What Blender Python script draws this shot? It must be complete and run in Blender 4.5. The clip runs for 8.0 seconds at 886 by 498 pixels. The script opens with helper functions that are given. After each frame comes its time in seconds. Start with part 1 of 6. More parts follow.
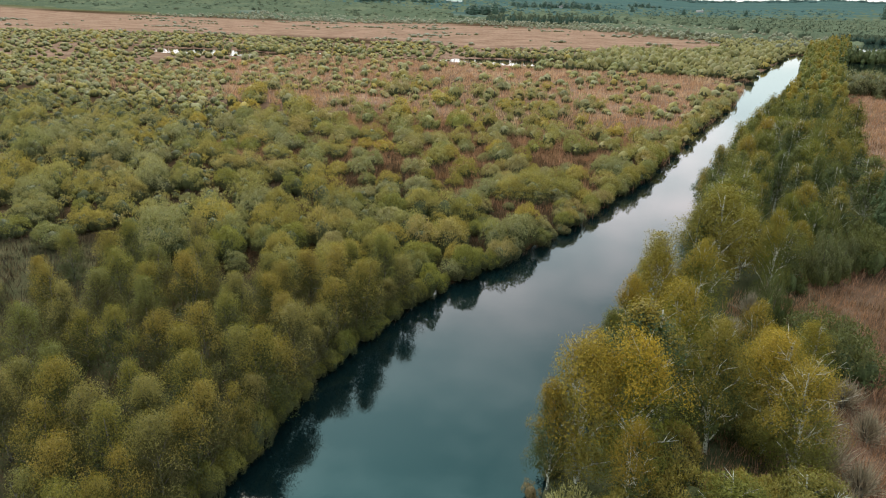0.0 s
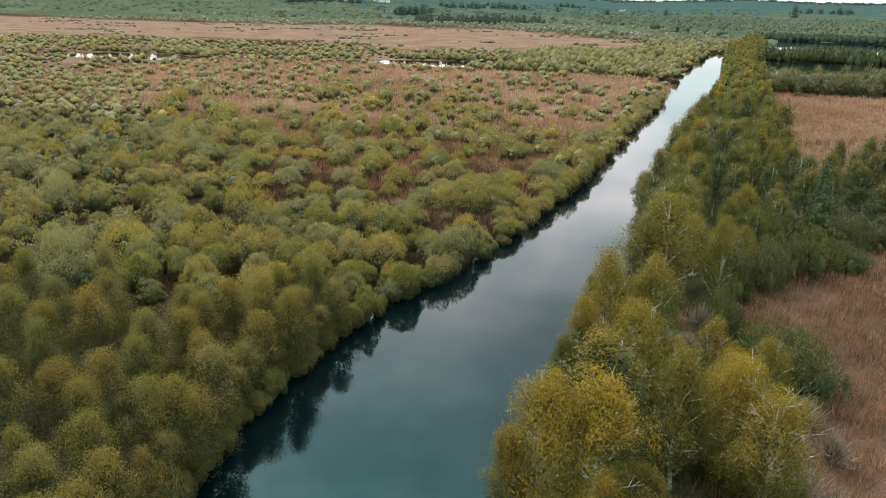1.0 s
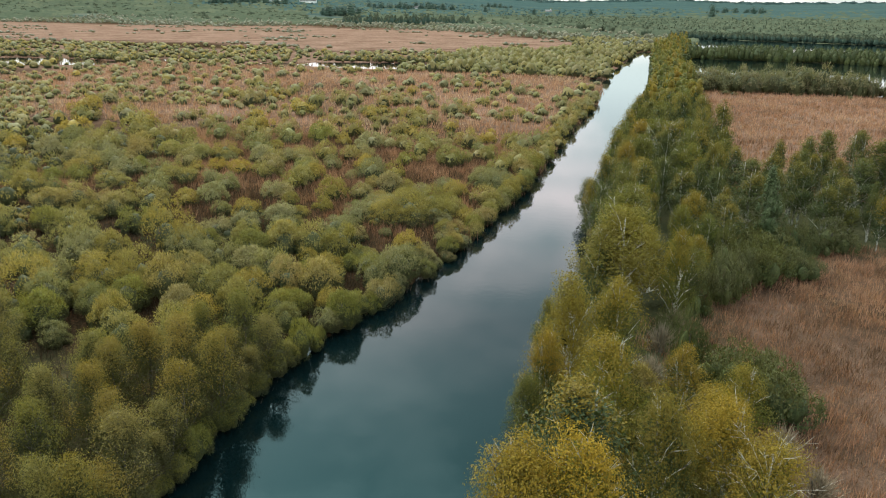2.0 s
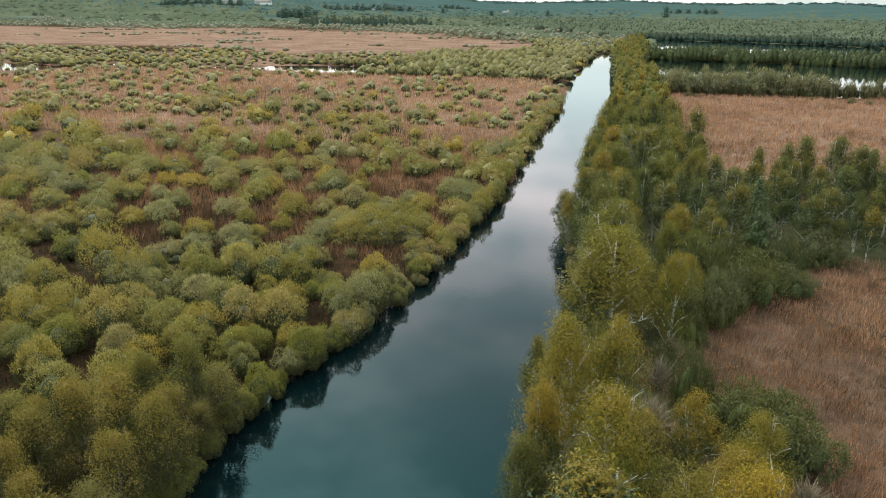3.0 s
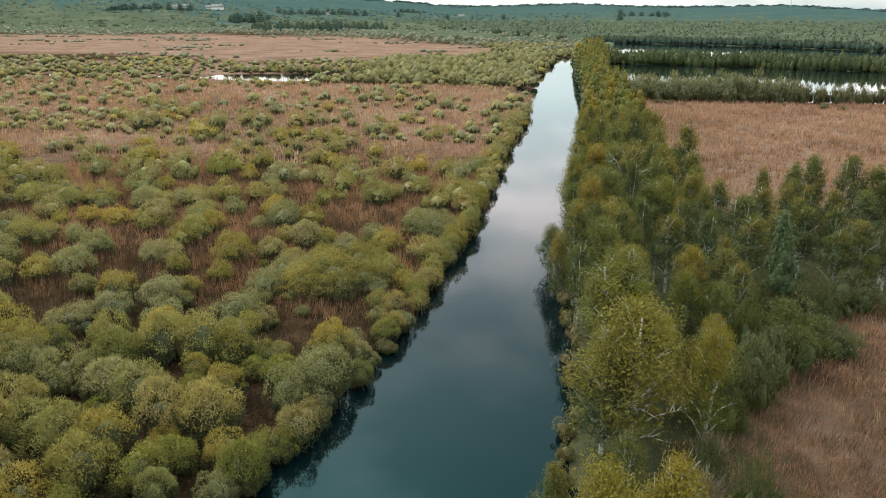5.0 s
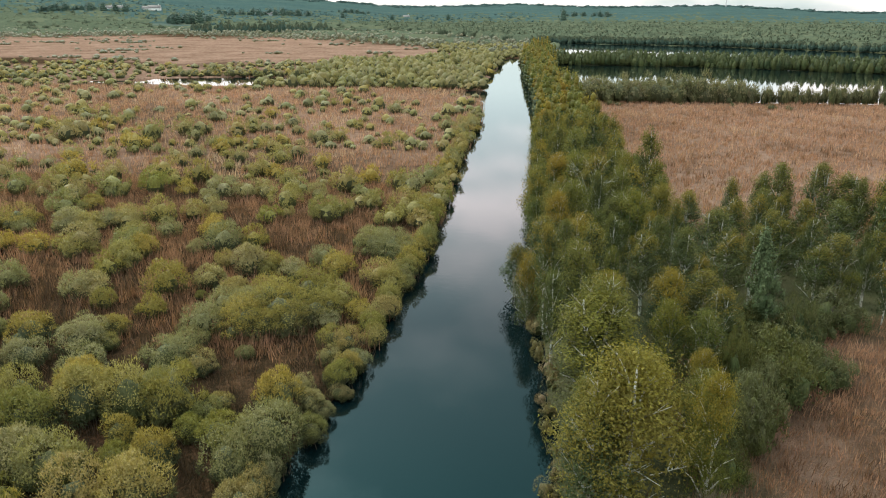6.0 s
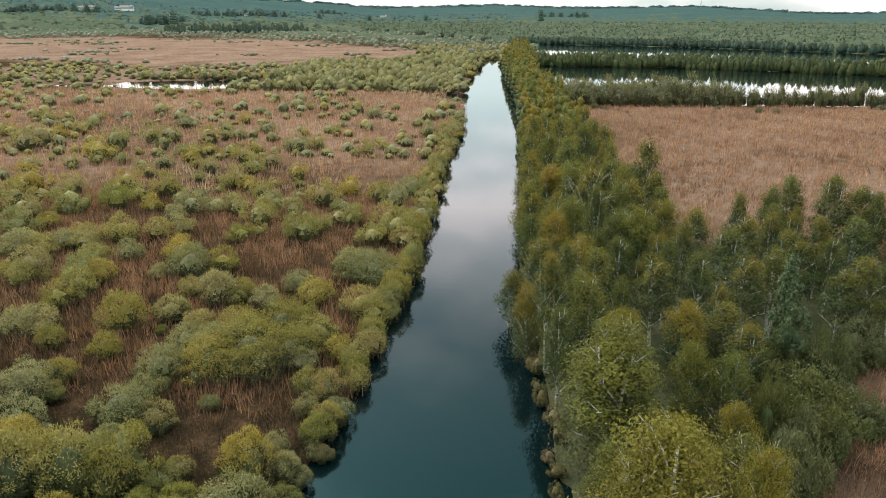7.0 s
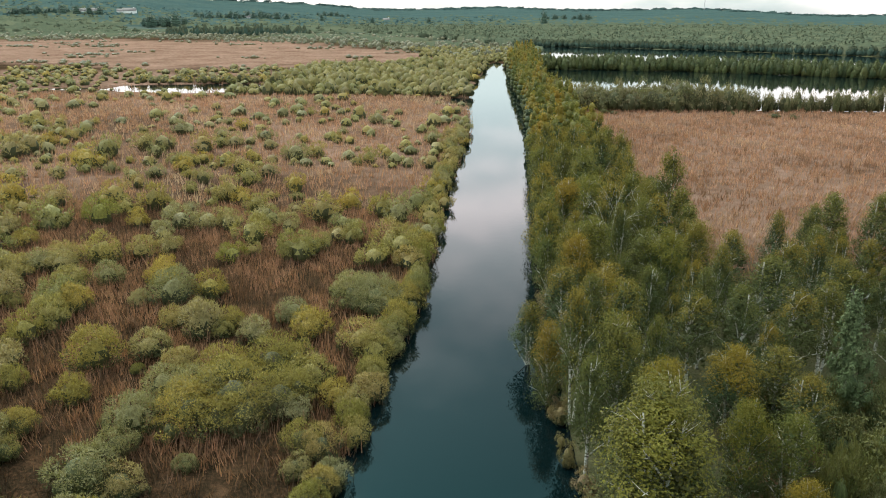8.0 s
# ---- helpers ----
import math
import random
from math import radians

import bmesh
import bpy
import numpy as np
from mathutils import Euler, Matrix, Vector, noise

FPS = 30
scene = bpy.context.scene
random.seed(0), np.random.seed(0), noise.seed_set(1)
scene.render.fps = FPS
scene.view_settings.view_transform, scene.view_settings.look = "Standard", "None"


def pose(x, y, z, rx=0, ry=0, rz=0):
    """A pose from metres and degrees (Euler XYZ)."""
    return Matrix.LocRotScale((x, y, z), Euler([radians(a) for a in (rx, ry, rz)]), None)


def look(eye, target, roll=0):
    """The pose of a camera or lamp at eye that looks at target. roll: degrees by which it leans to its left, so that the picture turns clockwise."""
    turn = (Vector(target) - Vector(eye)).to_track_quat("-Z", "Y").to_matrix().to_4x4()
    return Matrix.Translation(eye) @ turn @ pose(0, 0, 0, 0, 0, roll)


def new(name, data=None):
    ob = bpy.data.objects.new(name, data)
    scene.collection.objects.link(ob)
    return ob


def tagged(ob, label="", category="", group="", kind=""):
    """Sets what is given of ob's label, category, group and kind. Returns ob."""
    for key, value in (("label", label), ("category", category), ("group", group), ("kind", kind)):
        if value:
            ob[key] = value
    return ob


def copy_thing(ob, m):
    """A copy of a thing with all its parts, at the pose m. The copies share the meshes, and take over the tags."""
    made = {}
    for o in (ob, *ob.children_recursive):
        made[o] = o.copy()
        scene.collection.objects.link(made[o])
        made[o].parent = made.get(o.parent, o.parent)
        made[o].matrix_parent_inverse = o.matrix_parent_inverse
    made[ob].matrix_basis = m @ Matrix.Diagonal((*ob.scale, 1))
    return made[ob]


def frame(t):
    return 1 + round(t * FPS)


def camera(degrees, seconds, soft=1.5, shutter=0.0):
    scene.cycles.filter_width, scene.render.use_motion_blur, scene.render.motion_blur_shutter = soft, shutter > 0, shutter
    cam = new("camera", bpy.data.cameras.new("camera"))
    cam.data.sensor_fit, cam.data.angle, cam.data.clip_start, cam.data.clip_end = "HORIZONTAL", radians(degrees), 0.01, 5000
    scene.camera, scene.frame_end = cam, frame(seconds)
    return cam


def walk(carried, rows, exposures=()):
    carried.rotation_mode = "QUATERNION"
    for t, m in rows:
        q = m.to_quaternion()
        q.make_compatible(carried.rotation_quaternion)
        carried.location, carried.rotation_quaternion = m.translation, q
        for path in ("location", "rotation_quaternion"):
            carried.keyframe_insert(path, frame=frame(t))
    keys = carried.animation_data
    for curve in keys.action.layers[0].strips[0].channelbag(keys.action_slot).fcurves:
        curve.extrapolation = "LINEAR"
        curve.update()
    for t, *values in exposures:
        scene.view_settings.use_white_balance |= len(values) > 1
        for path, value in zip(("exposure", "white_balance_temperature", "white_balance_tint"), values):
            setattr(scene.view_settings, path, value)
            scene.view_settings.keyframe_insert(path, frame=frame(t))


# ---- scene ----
cam = camera(64.2, 8.0, soft=1.0)
PATH = [
    (0, (16.959, -49.348, 23.181), (16.062, -47.685, 22.526), 0.8),
    (0.5, (16.117, -47.682, 23.229), (15.265, -45.995, 22.577), 0.7),
    (1, (15.048, -45.698, 23.304), (14.313, -43.956, 22.652), 0.6),
    (1.5, (13.934, -43.69, 23.349), (13.302, -41.908, 22.698), 0.5),
    (1.7, (13.491, -42.798, 23.388), (12.888, -41.006, 22.738), 0.5),
    (2.8, (10.914, -37.399, 23.6), (10.431, -35.57, 22.952), 0.2),
    (3, (10.441, -36.389, 23.608), (9.978, -34.554, 22.962), 0.3),
    (3.5, (9.439, -33.843, 23.704), (9.025, -31.995, 23.06), 0.2),
    (4, (8.379, -30.978, 23.758), (8.003, -29.12, 23.117), 0.1),
    (4.2, (7.993, -29.808, 23.799), (7.624, -27.95, 23.159), 0.0),
    (5.3, (6.391, -23.513, 23.986), (6.053, -21.647, 23.351), 0.0),
    (5.5, (6.031, -22.53, 24.068), (5.722, -20.659, 23.433), -0.0),
    (6, (5.258, -19.533, 24.161), (5.041, -17.649, 23.525), -0.1),
    (6.5, (4.531, -16.673, 24.253), (4.372, -14.784, 23.617), -0.1),
    (7, (3.864, -13.503, 24.347), (3.705, -11.613, 23.712), -0.1),
    (7.5, (3.358, -10.503, 24.347), (3.195, -8.613, 23.714), -0.1),
    (8, (2.836, -7.235, 24.27), (2.67, -5.344, 23.641), -0.1),
]
walk(cam, [(t, look(e, g, r)) for t, e, g, r in PATH])

# ---- light: thin overcast, the sun behind cloud ahead and to the left ----
SUN_AZ, SUN_EL = radians(-48), radians(42)      # azimuth from +y, positive to +x
scene.view_settings.exposure = 0.0

world = bpy.data.worlds.new("overcast_sky")
world.use_nodes = True
scene.world = world
wn, wl = world.node_tree.nodes, world.node_tree.links
wn.clear()
w_out = wn.new("ShaderNodeOutputWorld")
w_bg = wn.new("ShaderNodeBackground")
w_sky = wn.new("ShaderNodeTexSky")
w_sky.sky_type = "NISHITA"
w_sky.sun_disc = False
w_sky.sun_elevation, w_sky.sun_rotation = SUN_EL, SUN_AZ
w_tc = wn.new("ShaderNodeTexCoord")
w_map = wn.new("ShaderNodeMapping")
w_map.inputs["Scale"].default_value = (1.0, 1.0, 2.4)
w_noise = wn.new("ShaderNodeTexNoise")
w_noise.inputs["Scale"].default_value = 2.6
w_noise.inputs["Detail"].default_value = 6.0
w_noise.inputs["Roughness"].default_value = 0.55
w_ramp = wn.new("ShaderNodeValToRGB")            # thin and thick cloud
w_ramp.color_ramp.elements[0].position, w_ramp.color_ramp.elements[1].position = 0.41, 0.61
w_ramp.color_ramp.elements[0].color = (0.6, 0.72, 0.74, 1)
w_ramp.color_ramp.elements[1].color = (1.32, 1.22, 1.22, 1)
w_sep = wn.new("ShaderNodeSeparateXYZ")
w_el = wn.new("ShaderNodeValToRGB")              # cloud brightness by height above the horizon
while len(w_el.color_ramp.elements) < 6:
    w_el.color_ramp.elements.new(0.5)
for e, (p, c) in zip(w_el.color_ramp.elements, ((0.0, (0.82, 0.84, 0.83)), (0.1, (1.75, 1.72, 1.66)), (0.26, (1.95, 1.95, 1.94)),
                                                (0.42, (0.98, 1.14, 1.16)), (0.62, (0.62, 1.3, 1.3)), (1.0, (2.3, 2.1, 1.95)))):
    e.position, e.color = p, (*c, 1)
w_dot = wn.new("ShaderNodeVectorMath")
w_dot.operation = "DOT_PRODUCT"
w_dot.inputs[1].default_value = (math.sin(SUN_AZ) * math.cos(SUN_EL), math.cos(SUN_AZ) * math.cos(SUN_EL), math.sin(SUN_EL))
w_pow = wn.new("ShaderNodeMath")
w_pow.operation = "POWER"
w_pow.inputs[1].default_value = 10.0
w_max = wn.new("ShaderNodeMath")
w_max.operation = "MAXIMUM"
w_max.inputs[1].default_value = 0.0
w_glow = wn.new("ShaderNodeMath")                # the cloud is brighter towards the hidden sun
w_glow.operation = "MULTIPLY_ADD"
w_glow.inputs[1].default_value, w_glow.inputs[2].default_value = 2.4, 1.0
w_mul = wn.new("ShaderNodeMix")
w_mul.data_type, w_mul.blend_type = "RGBA", "MULTIPLY"
w_mul.inputs[0].default_value = 1.0
w_vs = wn.new("ShaderNodeVectorMath")
w_vs.operation = "SCALE"
w_nish = wn.new("ShaderNodeVectorMath")
w_nish.operation = "SCALE"
w_nish.inputs["Scale"].default_value = 0.03
w_add = wn.new("ShaderNodeMix")
w_add.data_type, w_add.blend_type = "RGBA", "ADD"
w_add.inputs[0].default_value = 1.0
wl.new(w_tc.outputs["Generated"], w_map.inputs["Vector"])
wl.new(w_map.outputs["Vector"], w_noise.inputs["Vector"])
wl.new(w_noise.outputs["Fac"], w_ramp.inputs["Fac"])
wl.new(w_tc.outputs["Generated"], w_sep.inputs[0])
wl.new(w_sep.outputs["Z"], w_el.inputs["Fac"])
wl.new(w_tc.outputs["Generated"], w_dot.inputs[0])
wl.new(w_dot.outputs["Value"], w_max.inputs[0])
wl.new(w_max.outputs[0], w_pow.inputs[0])
wl.new(w_pow.outputs[0], w_glow.inputs[0])
wl.new(w_el.outputs["Color"], w_mul.inputs[6])
wl.new(w_ramp.outputs["Color"], w_mul.inputs[7])
wl.new(w_mul.outputs[2], w_vs.inputs[0])
wl.new(w_glow.outputs[0], w_vs.inputs["Scale"])
wl.new(w_sky.outputs["Color"], w_nish.inputs[0])
wl.new(w_vs.outputs[0], w_add.inputs[6])
wl.new(w_nish.outputs[0], w_add.inputs[7])
wl.new(w_add.outputs[2], w_bg.inputs["Color"])
w_bg.inputs["Strength"].default_value = 1.0
wl.new(w_bg.outputs[0], w_out.inputs[0])

sun_data = bpy.data.lights.new("sun", "SUN")
sun_data.energy, sun_data.angle, sun_data.color = 2.0, radians(10), (1.0, 0.93, 0.78)
sun = new("sun", sun_data)
sun_dir = Vector((math.sin(SUN_AZ) * math.cos(SUN_EL), math.cos(SUN_AZ) * math.cos(SUN_EL), math.sin(SUN_EL)))
sun.matrix_world = look(sun_dir * 200, (0, 0, 0))

# ---- materials ----


def shader(name):
    m = bpy.data.materials.new(name)
    m.use_nodes = True
    nt = m.node_tree
    return m, nt, nt.nodes["Principled BSDF"]


def ramp(nt, stops):
    r = nt.nodes.new("ShaderNodeValToRGB")
    el = r.color_ramp.elements
    while len(el) < len(stops):
        el.new(0.5)
    for e, (p, c) in zip(el, stops):
        e.position, e.color = p, (*c, 1)
    return r


def maths(nt, op, a, b=None, c=None):
    n = nt.nodes.new("ShaderNodeMath")
    n.operation = op
    for k, v in enumerate((a, b, c)):
        if v is None:
            continue
        if isinstance(v, (int, float)):
            n.inputs[k].default_value = v
        else:
            nt.links.new(v, n.inputs[k])
    return n.outputs[0]


def mix(nt, fac, a, b, how="MIX"):
    n = nt.nodes.new("ShaderNodeMix")
    n.data_type, n.blend_type = "RGBA", how
    for k, v in ((0, fac), (6, a), (7, b)):
        if isinstance(v, (int, float)):
            n.inputs[k].default_value = v
        elif isinstance(v, tuple):
            n.inputs[k].default_value = (*v, 1)
        else:
            nt.links.new(v, n.inputs[k])
    return n.outputs[2]


def noise_fac(nt, scale, detail=4, rough=0.55, coord="Object"):
    tc = nt.nodes.new("ShaderNodeTexCoord")
    n = nt.nodes.new("ShaderNodeTexNoise")
    n.inputs["Scale"].default_value = scale
    n.inputs["Detail"].default_value = detail
    n.inputs["Roughness"].default_value = rough
    nt.links.new(tc.outputs[coord], n.inputs["Vector"])
    return n.outputs["Fac"]


def foliage(name, stops, spread=0.2, thin=0.35, far=False, grain=11.0, streak=0.45, fixed=False):
    """Leaf material: the plant's own tint picks from the ramp, each leaf varies round it; some light passes through."""
    m, nt, bsdf = shader(name)
    info = nt.nodes.new("ShaderNodeObjectInfo")
    geo = nt.nodes.new("ShaderNodeNewGeometry")
    att = nt.nodes.new("ShaderNodeAttribute")
    att.attribute_name = "tint"
    t = att.outputs["Fac"] if fixed else maths(nt, "FRACT", maths(nt, "ADD", info.outputs["Random"], att.outputs["Fac"]))
    r = ramp(nt, stops)
    nt.links.new(t, r.inputs["Fac"])
    v = maths(nt, "MULTIPLY_ADD", geo.outputs["Random Per Island"], spread * 2, 1 - spread)
    if far:
        patch = noise_fac(nt, 0.012, 5, 0.6)
        v = maths(nt, "MULTIPLY", v, maths(nt, "MULTIPLY_ADD", patch, 0.5, 0.75))
    tc = nt.nodes.new("ShaderNodeTexCoord")
    mp = nt.nodes.new("ShaderNodeMapping")
    mp.inputs["Scale"].default_value = (1, 1, streak)
    sp = nt.nodes.new("ShaderNodeTexNoise")
    sp.inputs["Scale"].default_value, sp.inputs["Detail"].default_value, sp.inputs["Roughness"].default_value = (0.35 if far else grain), 3, 0.7
    nt.links.new(tc.outputs["Object"], mp.inputs[0])
    nt.links.new(mp.outputs[0], sp.inputs["Vector"])
    mr = nt.nodes.new("ShaderNodeMapRange")
    for k, val in enumerate((0.32, 0.68, 0.85 if far else 0.66, 1.15 if far else 1.34)):
        mr.inputs[k + 1].default_value = val
    nt.links.new(sp.outputs["Fac"], mr.inputs[0])
    v = maths(nt, "MULTIPLY", v, mr.outputs[0])
    bump = nt.nodes.new("ShaderNodeBump")
    bump.inputs["Strength"].default_value, bump.inputs["Distance"].default_value = 0.9, (0.8 if far else 0.12)
    nt.links.new(sp.outputs["Fac"], bump.inputs["Height"])
    nt.links.new(bump.outputs[0], bsdf.inputs["Normal"])
    grey = nt.nodes.new("ShaderNodeCombineColor")
    for k in range(3):
        nt.links.new(v, grey.inputs[k])
    col = mix(nt, 1.0, r.outputs["Color"], grey.outputs[0], "MULTIPLY")
    nt.links.new(col, bsdf.inputs["Base Color"])
    bsdf.inputs["Roughness"].default_value = 0.6
    bsdf.inputs["Specular IOR Level"].default_value = 0.0 if far else 0.2
    if thin:
        tr = nt.nodes.new("ShaderNodeBsdfTranslucent")
        warm = mix(nt, 1.0, col, (1.15, 1.1, 0.6), "MULTIPLY")
        nt.links.new(warm, tr.inputs["Color"])
        mx = nt.nodes.new("ShaderNodeMixShader")
        mx.inputs[0].default_value = thin
        nt.links.new(bsdf.outputs[0], mx.inputs[1])
        nt.links.new(tr.outputs[0], mx.inputs[2])
        nt.links.new(mx.outputs[0], nt.nodes["Material Output"].inputs["Surface"])
    return m


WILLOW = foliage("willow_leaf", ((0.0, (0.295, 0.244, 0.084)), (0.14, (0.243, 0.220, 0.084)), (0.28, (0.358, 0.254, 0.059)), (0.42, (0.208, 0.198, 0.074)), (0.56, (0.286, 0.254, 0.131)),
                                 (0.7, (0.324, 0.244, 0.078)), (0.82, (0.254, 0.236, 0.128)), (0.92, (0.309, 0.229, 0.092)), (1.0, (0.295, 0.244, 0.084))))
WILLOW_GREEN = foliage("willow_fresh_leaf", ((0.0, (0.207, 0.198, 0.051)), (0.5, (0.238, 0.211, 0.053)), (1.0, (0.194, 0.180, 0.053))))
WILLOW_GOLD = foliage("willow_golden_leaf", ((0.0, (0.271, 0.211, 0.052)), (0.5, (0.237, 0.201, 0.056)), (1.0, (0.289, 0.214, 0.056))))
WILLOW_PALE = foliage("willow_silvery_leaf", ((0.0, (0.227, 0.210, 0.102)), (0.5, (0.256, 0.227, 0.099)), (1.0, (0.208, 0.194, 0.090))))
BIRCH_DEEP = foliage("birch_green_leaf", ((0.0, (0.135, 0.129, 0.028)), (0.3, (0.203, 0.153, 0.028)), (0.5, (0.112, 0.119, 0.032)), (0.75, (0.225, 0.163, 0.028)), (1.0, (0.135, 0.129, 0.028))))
# shade inside and low on the bushes, painted as a darker leaf
WILLOW_SHADED = foliage("willow_shaded_leaf", ((0.0, (0.075, 0.080, 0.031)), (0.5, (0.084, 0.078, 0.031)), (1.0, (0.069, 0.076, 0.037))), thin=0.2)
BIRCH = foliage("birch_yellow_green_leaf", ((0.0, (0.172, 0.158, 0.028)), (0.15, (0.113, 0.128, 0.036)), (0.35, (0.290, 0.188, 0.027)), (0.5, (0.135, 0.137, 0.036)),
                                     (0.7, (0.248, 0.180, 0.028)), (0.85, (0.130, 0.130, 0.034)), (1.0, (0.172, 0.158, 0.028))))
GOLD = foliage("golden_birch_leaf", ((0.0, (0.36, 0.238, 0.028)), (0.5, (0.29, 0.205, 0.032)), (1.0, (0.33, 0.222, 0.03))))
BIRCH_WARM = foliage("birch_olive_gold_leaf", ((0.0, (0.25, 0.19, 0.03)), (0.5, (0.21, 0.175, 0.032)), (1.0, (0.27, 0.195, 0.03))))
# shade of lower and inner crowns, put into a darker leaf colour
BIRCH_SHADED = foliage("birch_shaded_leaf", ((0.0, (0.072, 0.092, 0.032)), (0.4, (0.091, 0.100, 0.032)), (0.7, (0.059, 0.083, 0.036)), (1.0, (0.101, 0.100, 0.032))), thin=0.25)
ALDER = foliage("alder_upper_leaf", ((0.0, (0.219, 0.177, 0.041)), (0.25, (0.270, 0.191, 0.045)), (0.45, (0.158, 0.153, 0.047)), (0.65, (0.251, 0.200, 0.070)), (0.8, (0.186, 0.172, 0.042)), (1.0, (0.219, 0.177, 0.041))))
# darker alder leaf, painting the shade below the crown tops
ALDER_SHADED = foliage("alder_shaded_leaf", ((0.0, (0.084, 0.090, 0.031)), (0.5, (0.110, 0.094, 0.034)), (1.0, (0.079, 0.089, 0.041))))
FIR = foliage("spruce_needle", ((0.0, (0.087, 0.117, 0.051)), (1.0, (0.107, 0.132, 0.056))), thin=0.1)
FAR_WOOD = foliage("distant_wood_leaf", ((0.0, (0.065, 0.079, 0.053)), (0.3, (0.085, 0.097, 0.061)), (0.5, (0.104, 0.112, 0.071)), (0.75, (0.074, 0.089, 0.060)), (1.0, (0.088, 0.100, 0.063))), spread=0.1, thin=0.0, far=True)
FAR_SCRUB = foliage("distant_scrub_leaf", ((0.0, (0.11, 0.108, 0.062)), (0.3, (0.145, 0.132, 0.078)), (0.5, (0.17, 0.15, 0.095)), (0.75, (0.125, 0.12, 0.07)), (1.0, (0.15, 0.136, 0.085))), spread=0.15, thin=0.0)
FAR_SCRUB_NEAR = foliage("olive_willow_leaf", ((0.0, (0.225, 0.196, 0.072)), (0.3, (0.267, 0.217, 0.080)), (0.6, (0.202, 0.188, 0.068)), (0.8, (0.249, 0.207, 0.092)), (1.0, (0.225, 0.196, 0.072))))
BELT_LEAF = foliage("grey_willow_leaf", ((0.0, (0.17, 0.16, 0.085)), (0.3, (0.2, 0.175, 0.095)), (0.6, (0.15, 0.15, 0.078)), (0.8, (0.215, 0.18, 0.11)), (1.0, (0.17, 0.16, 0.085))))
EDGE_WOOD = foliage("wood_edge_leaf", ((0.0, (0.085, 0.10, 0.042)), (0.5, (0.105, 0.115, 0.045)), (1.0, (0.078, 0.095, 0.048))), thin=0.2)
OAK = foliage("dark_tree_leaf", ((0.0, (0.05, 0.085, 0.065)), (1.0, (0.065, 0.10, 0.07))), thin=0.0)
# distance haze painted into the leaf colour of the hills as blue-green
HILL_WOOD_HAZED = foliage("hill_wood_leaf_hazed", ((0.0, (0.045, 0.078, 0.078)), (0.5, (0.06, 0.092, 0.084)), (1.0, (0.052, 0.085, 0.08))), spread=0.08, thin=0.0, far=True)
SALLOW = foliage("grey_sallow_leaf", ((0.0, (0.086, 0.098, 0.045)), (0.5, (0.102, 0.100, 0.033)), (1.0, (0.130, 0.130, 0.067))))
BROWN_SHRUB = foliage("budding_shrub_twig", ((0.0, (0.25, 0.19, 0.10)), (0.5, (0.21, 0.175, 0.075)), (1.0, (0.28, 0.20, 0.12))))
DRY_TWIG = foliage("bare_twig", ((0.0, (0.30, 0.23, 0.15)), (0.5, (0.34, 0.27, 0.19)), (1.0, (0.26, 0.2, 0.13))), thin=0.0)
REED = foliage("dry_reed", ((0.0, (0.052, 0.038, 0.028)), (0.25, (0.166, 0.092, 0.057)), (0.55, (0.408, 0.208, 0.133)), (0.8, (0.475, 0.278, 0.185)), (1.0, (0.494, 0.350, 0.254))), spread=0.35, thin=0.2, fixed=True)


def bark(name, light, dark, bands):
    m, nt, bsdf = shader(name)
    tc = nt.nodes.new("ShaderNodeTexCoord")
    mp = nt.nodes.new("ShaderNodeMapping")
    mp.inputs["Scale"].default_value = bands
    n = nt.nodes.new("ShaderNodeTexNoise")
    n.inputs["Scale"].default_value, n.inputs["Detail"].default_value = 3.0, 5
    nt.links.new(tc.outputs["Object"], mp.inputs[0])
    nt.links.new(mp.outputs[0], n.inputs["Vector"])
    r = ramp(nt, ((0.38, dark), (0.52, light)))
    nt.links.new(n.outputs["Fac"], r.inputs["Fac"])
    nt.links.new(r.outputs["Color"], bsdf.inputs["Base Color"])
    bsdf.inputs["Roughness"].default_value = 0.75
    b = nt.nodes.new("ShaderNodeBump")
    b.inputs["Strength"].default_value, b.inputs["Distance"].default_value = 0.5, 0.02
    nt.links.new(n.outputs["Fac"], b.inputs["Height"])
    nt.links.new(b.outputs[0], bsdf.inputs["Normal"])
    return m


BIRCH_BARK = bark("birch_bark", (0.62, 0.58, 0.5), (0.10, 0.085, 0.07), (1, 1, 2.2))
BROWN_BARK = bark("alder_bark", (0.17, 0.14, 0.11), (0.06, 0.05, 0.04), (2, 2, 0.8))

# ground: one material, its cover (dry reed, pale sedge, green marsh, hazed far woods) read from the land-cover
# attribute
GROUND, nt, bsdf = shader("marsh_ground")
cov = nt.nodes.new("ShaderNodeAttribute")
cov.attribute_name = "cover"
csep = nt.nodes.new("ShaderNodeSeparateColor")
nt.links.new(cov.outputs["Color"], csep.inputs[0])
n_big, n_mid, n_fine = noise_fac(nt, 0.05, 6, 0.6), noise_fac(nt, 0.45, 5, 0.6), noise_fac(nt, 5.0, 4, 0.65)
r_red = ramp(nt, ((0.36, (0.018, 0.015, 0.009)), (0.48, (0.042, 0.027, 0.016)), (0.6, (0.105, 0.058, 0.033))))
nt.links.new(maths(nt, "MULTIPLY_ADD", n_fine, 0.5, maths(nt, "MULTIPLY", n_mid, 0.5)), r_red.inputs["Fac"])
r_pale = ramp(nt, ((0.38, (0.14, 0.082, 0.058)), (0.48, (0.21, 0.125, 0.09)), (0.6, (0.285, 0.178, 0.134))))
nt.links.new(maths(nt, "MULTIPLY_ADD", n_mid, 0.5, maths(nt, "MULTIPLY", n_big, 0.5)), r_pale.inputs["Fac"])
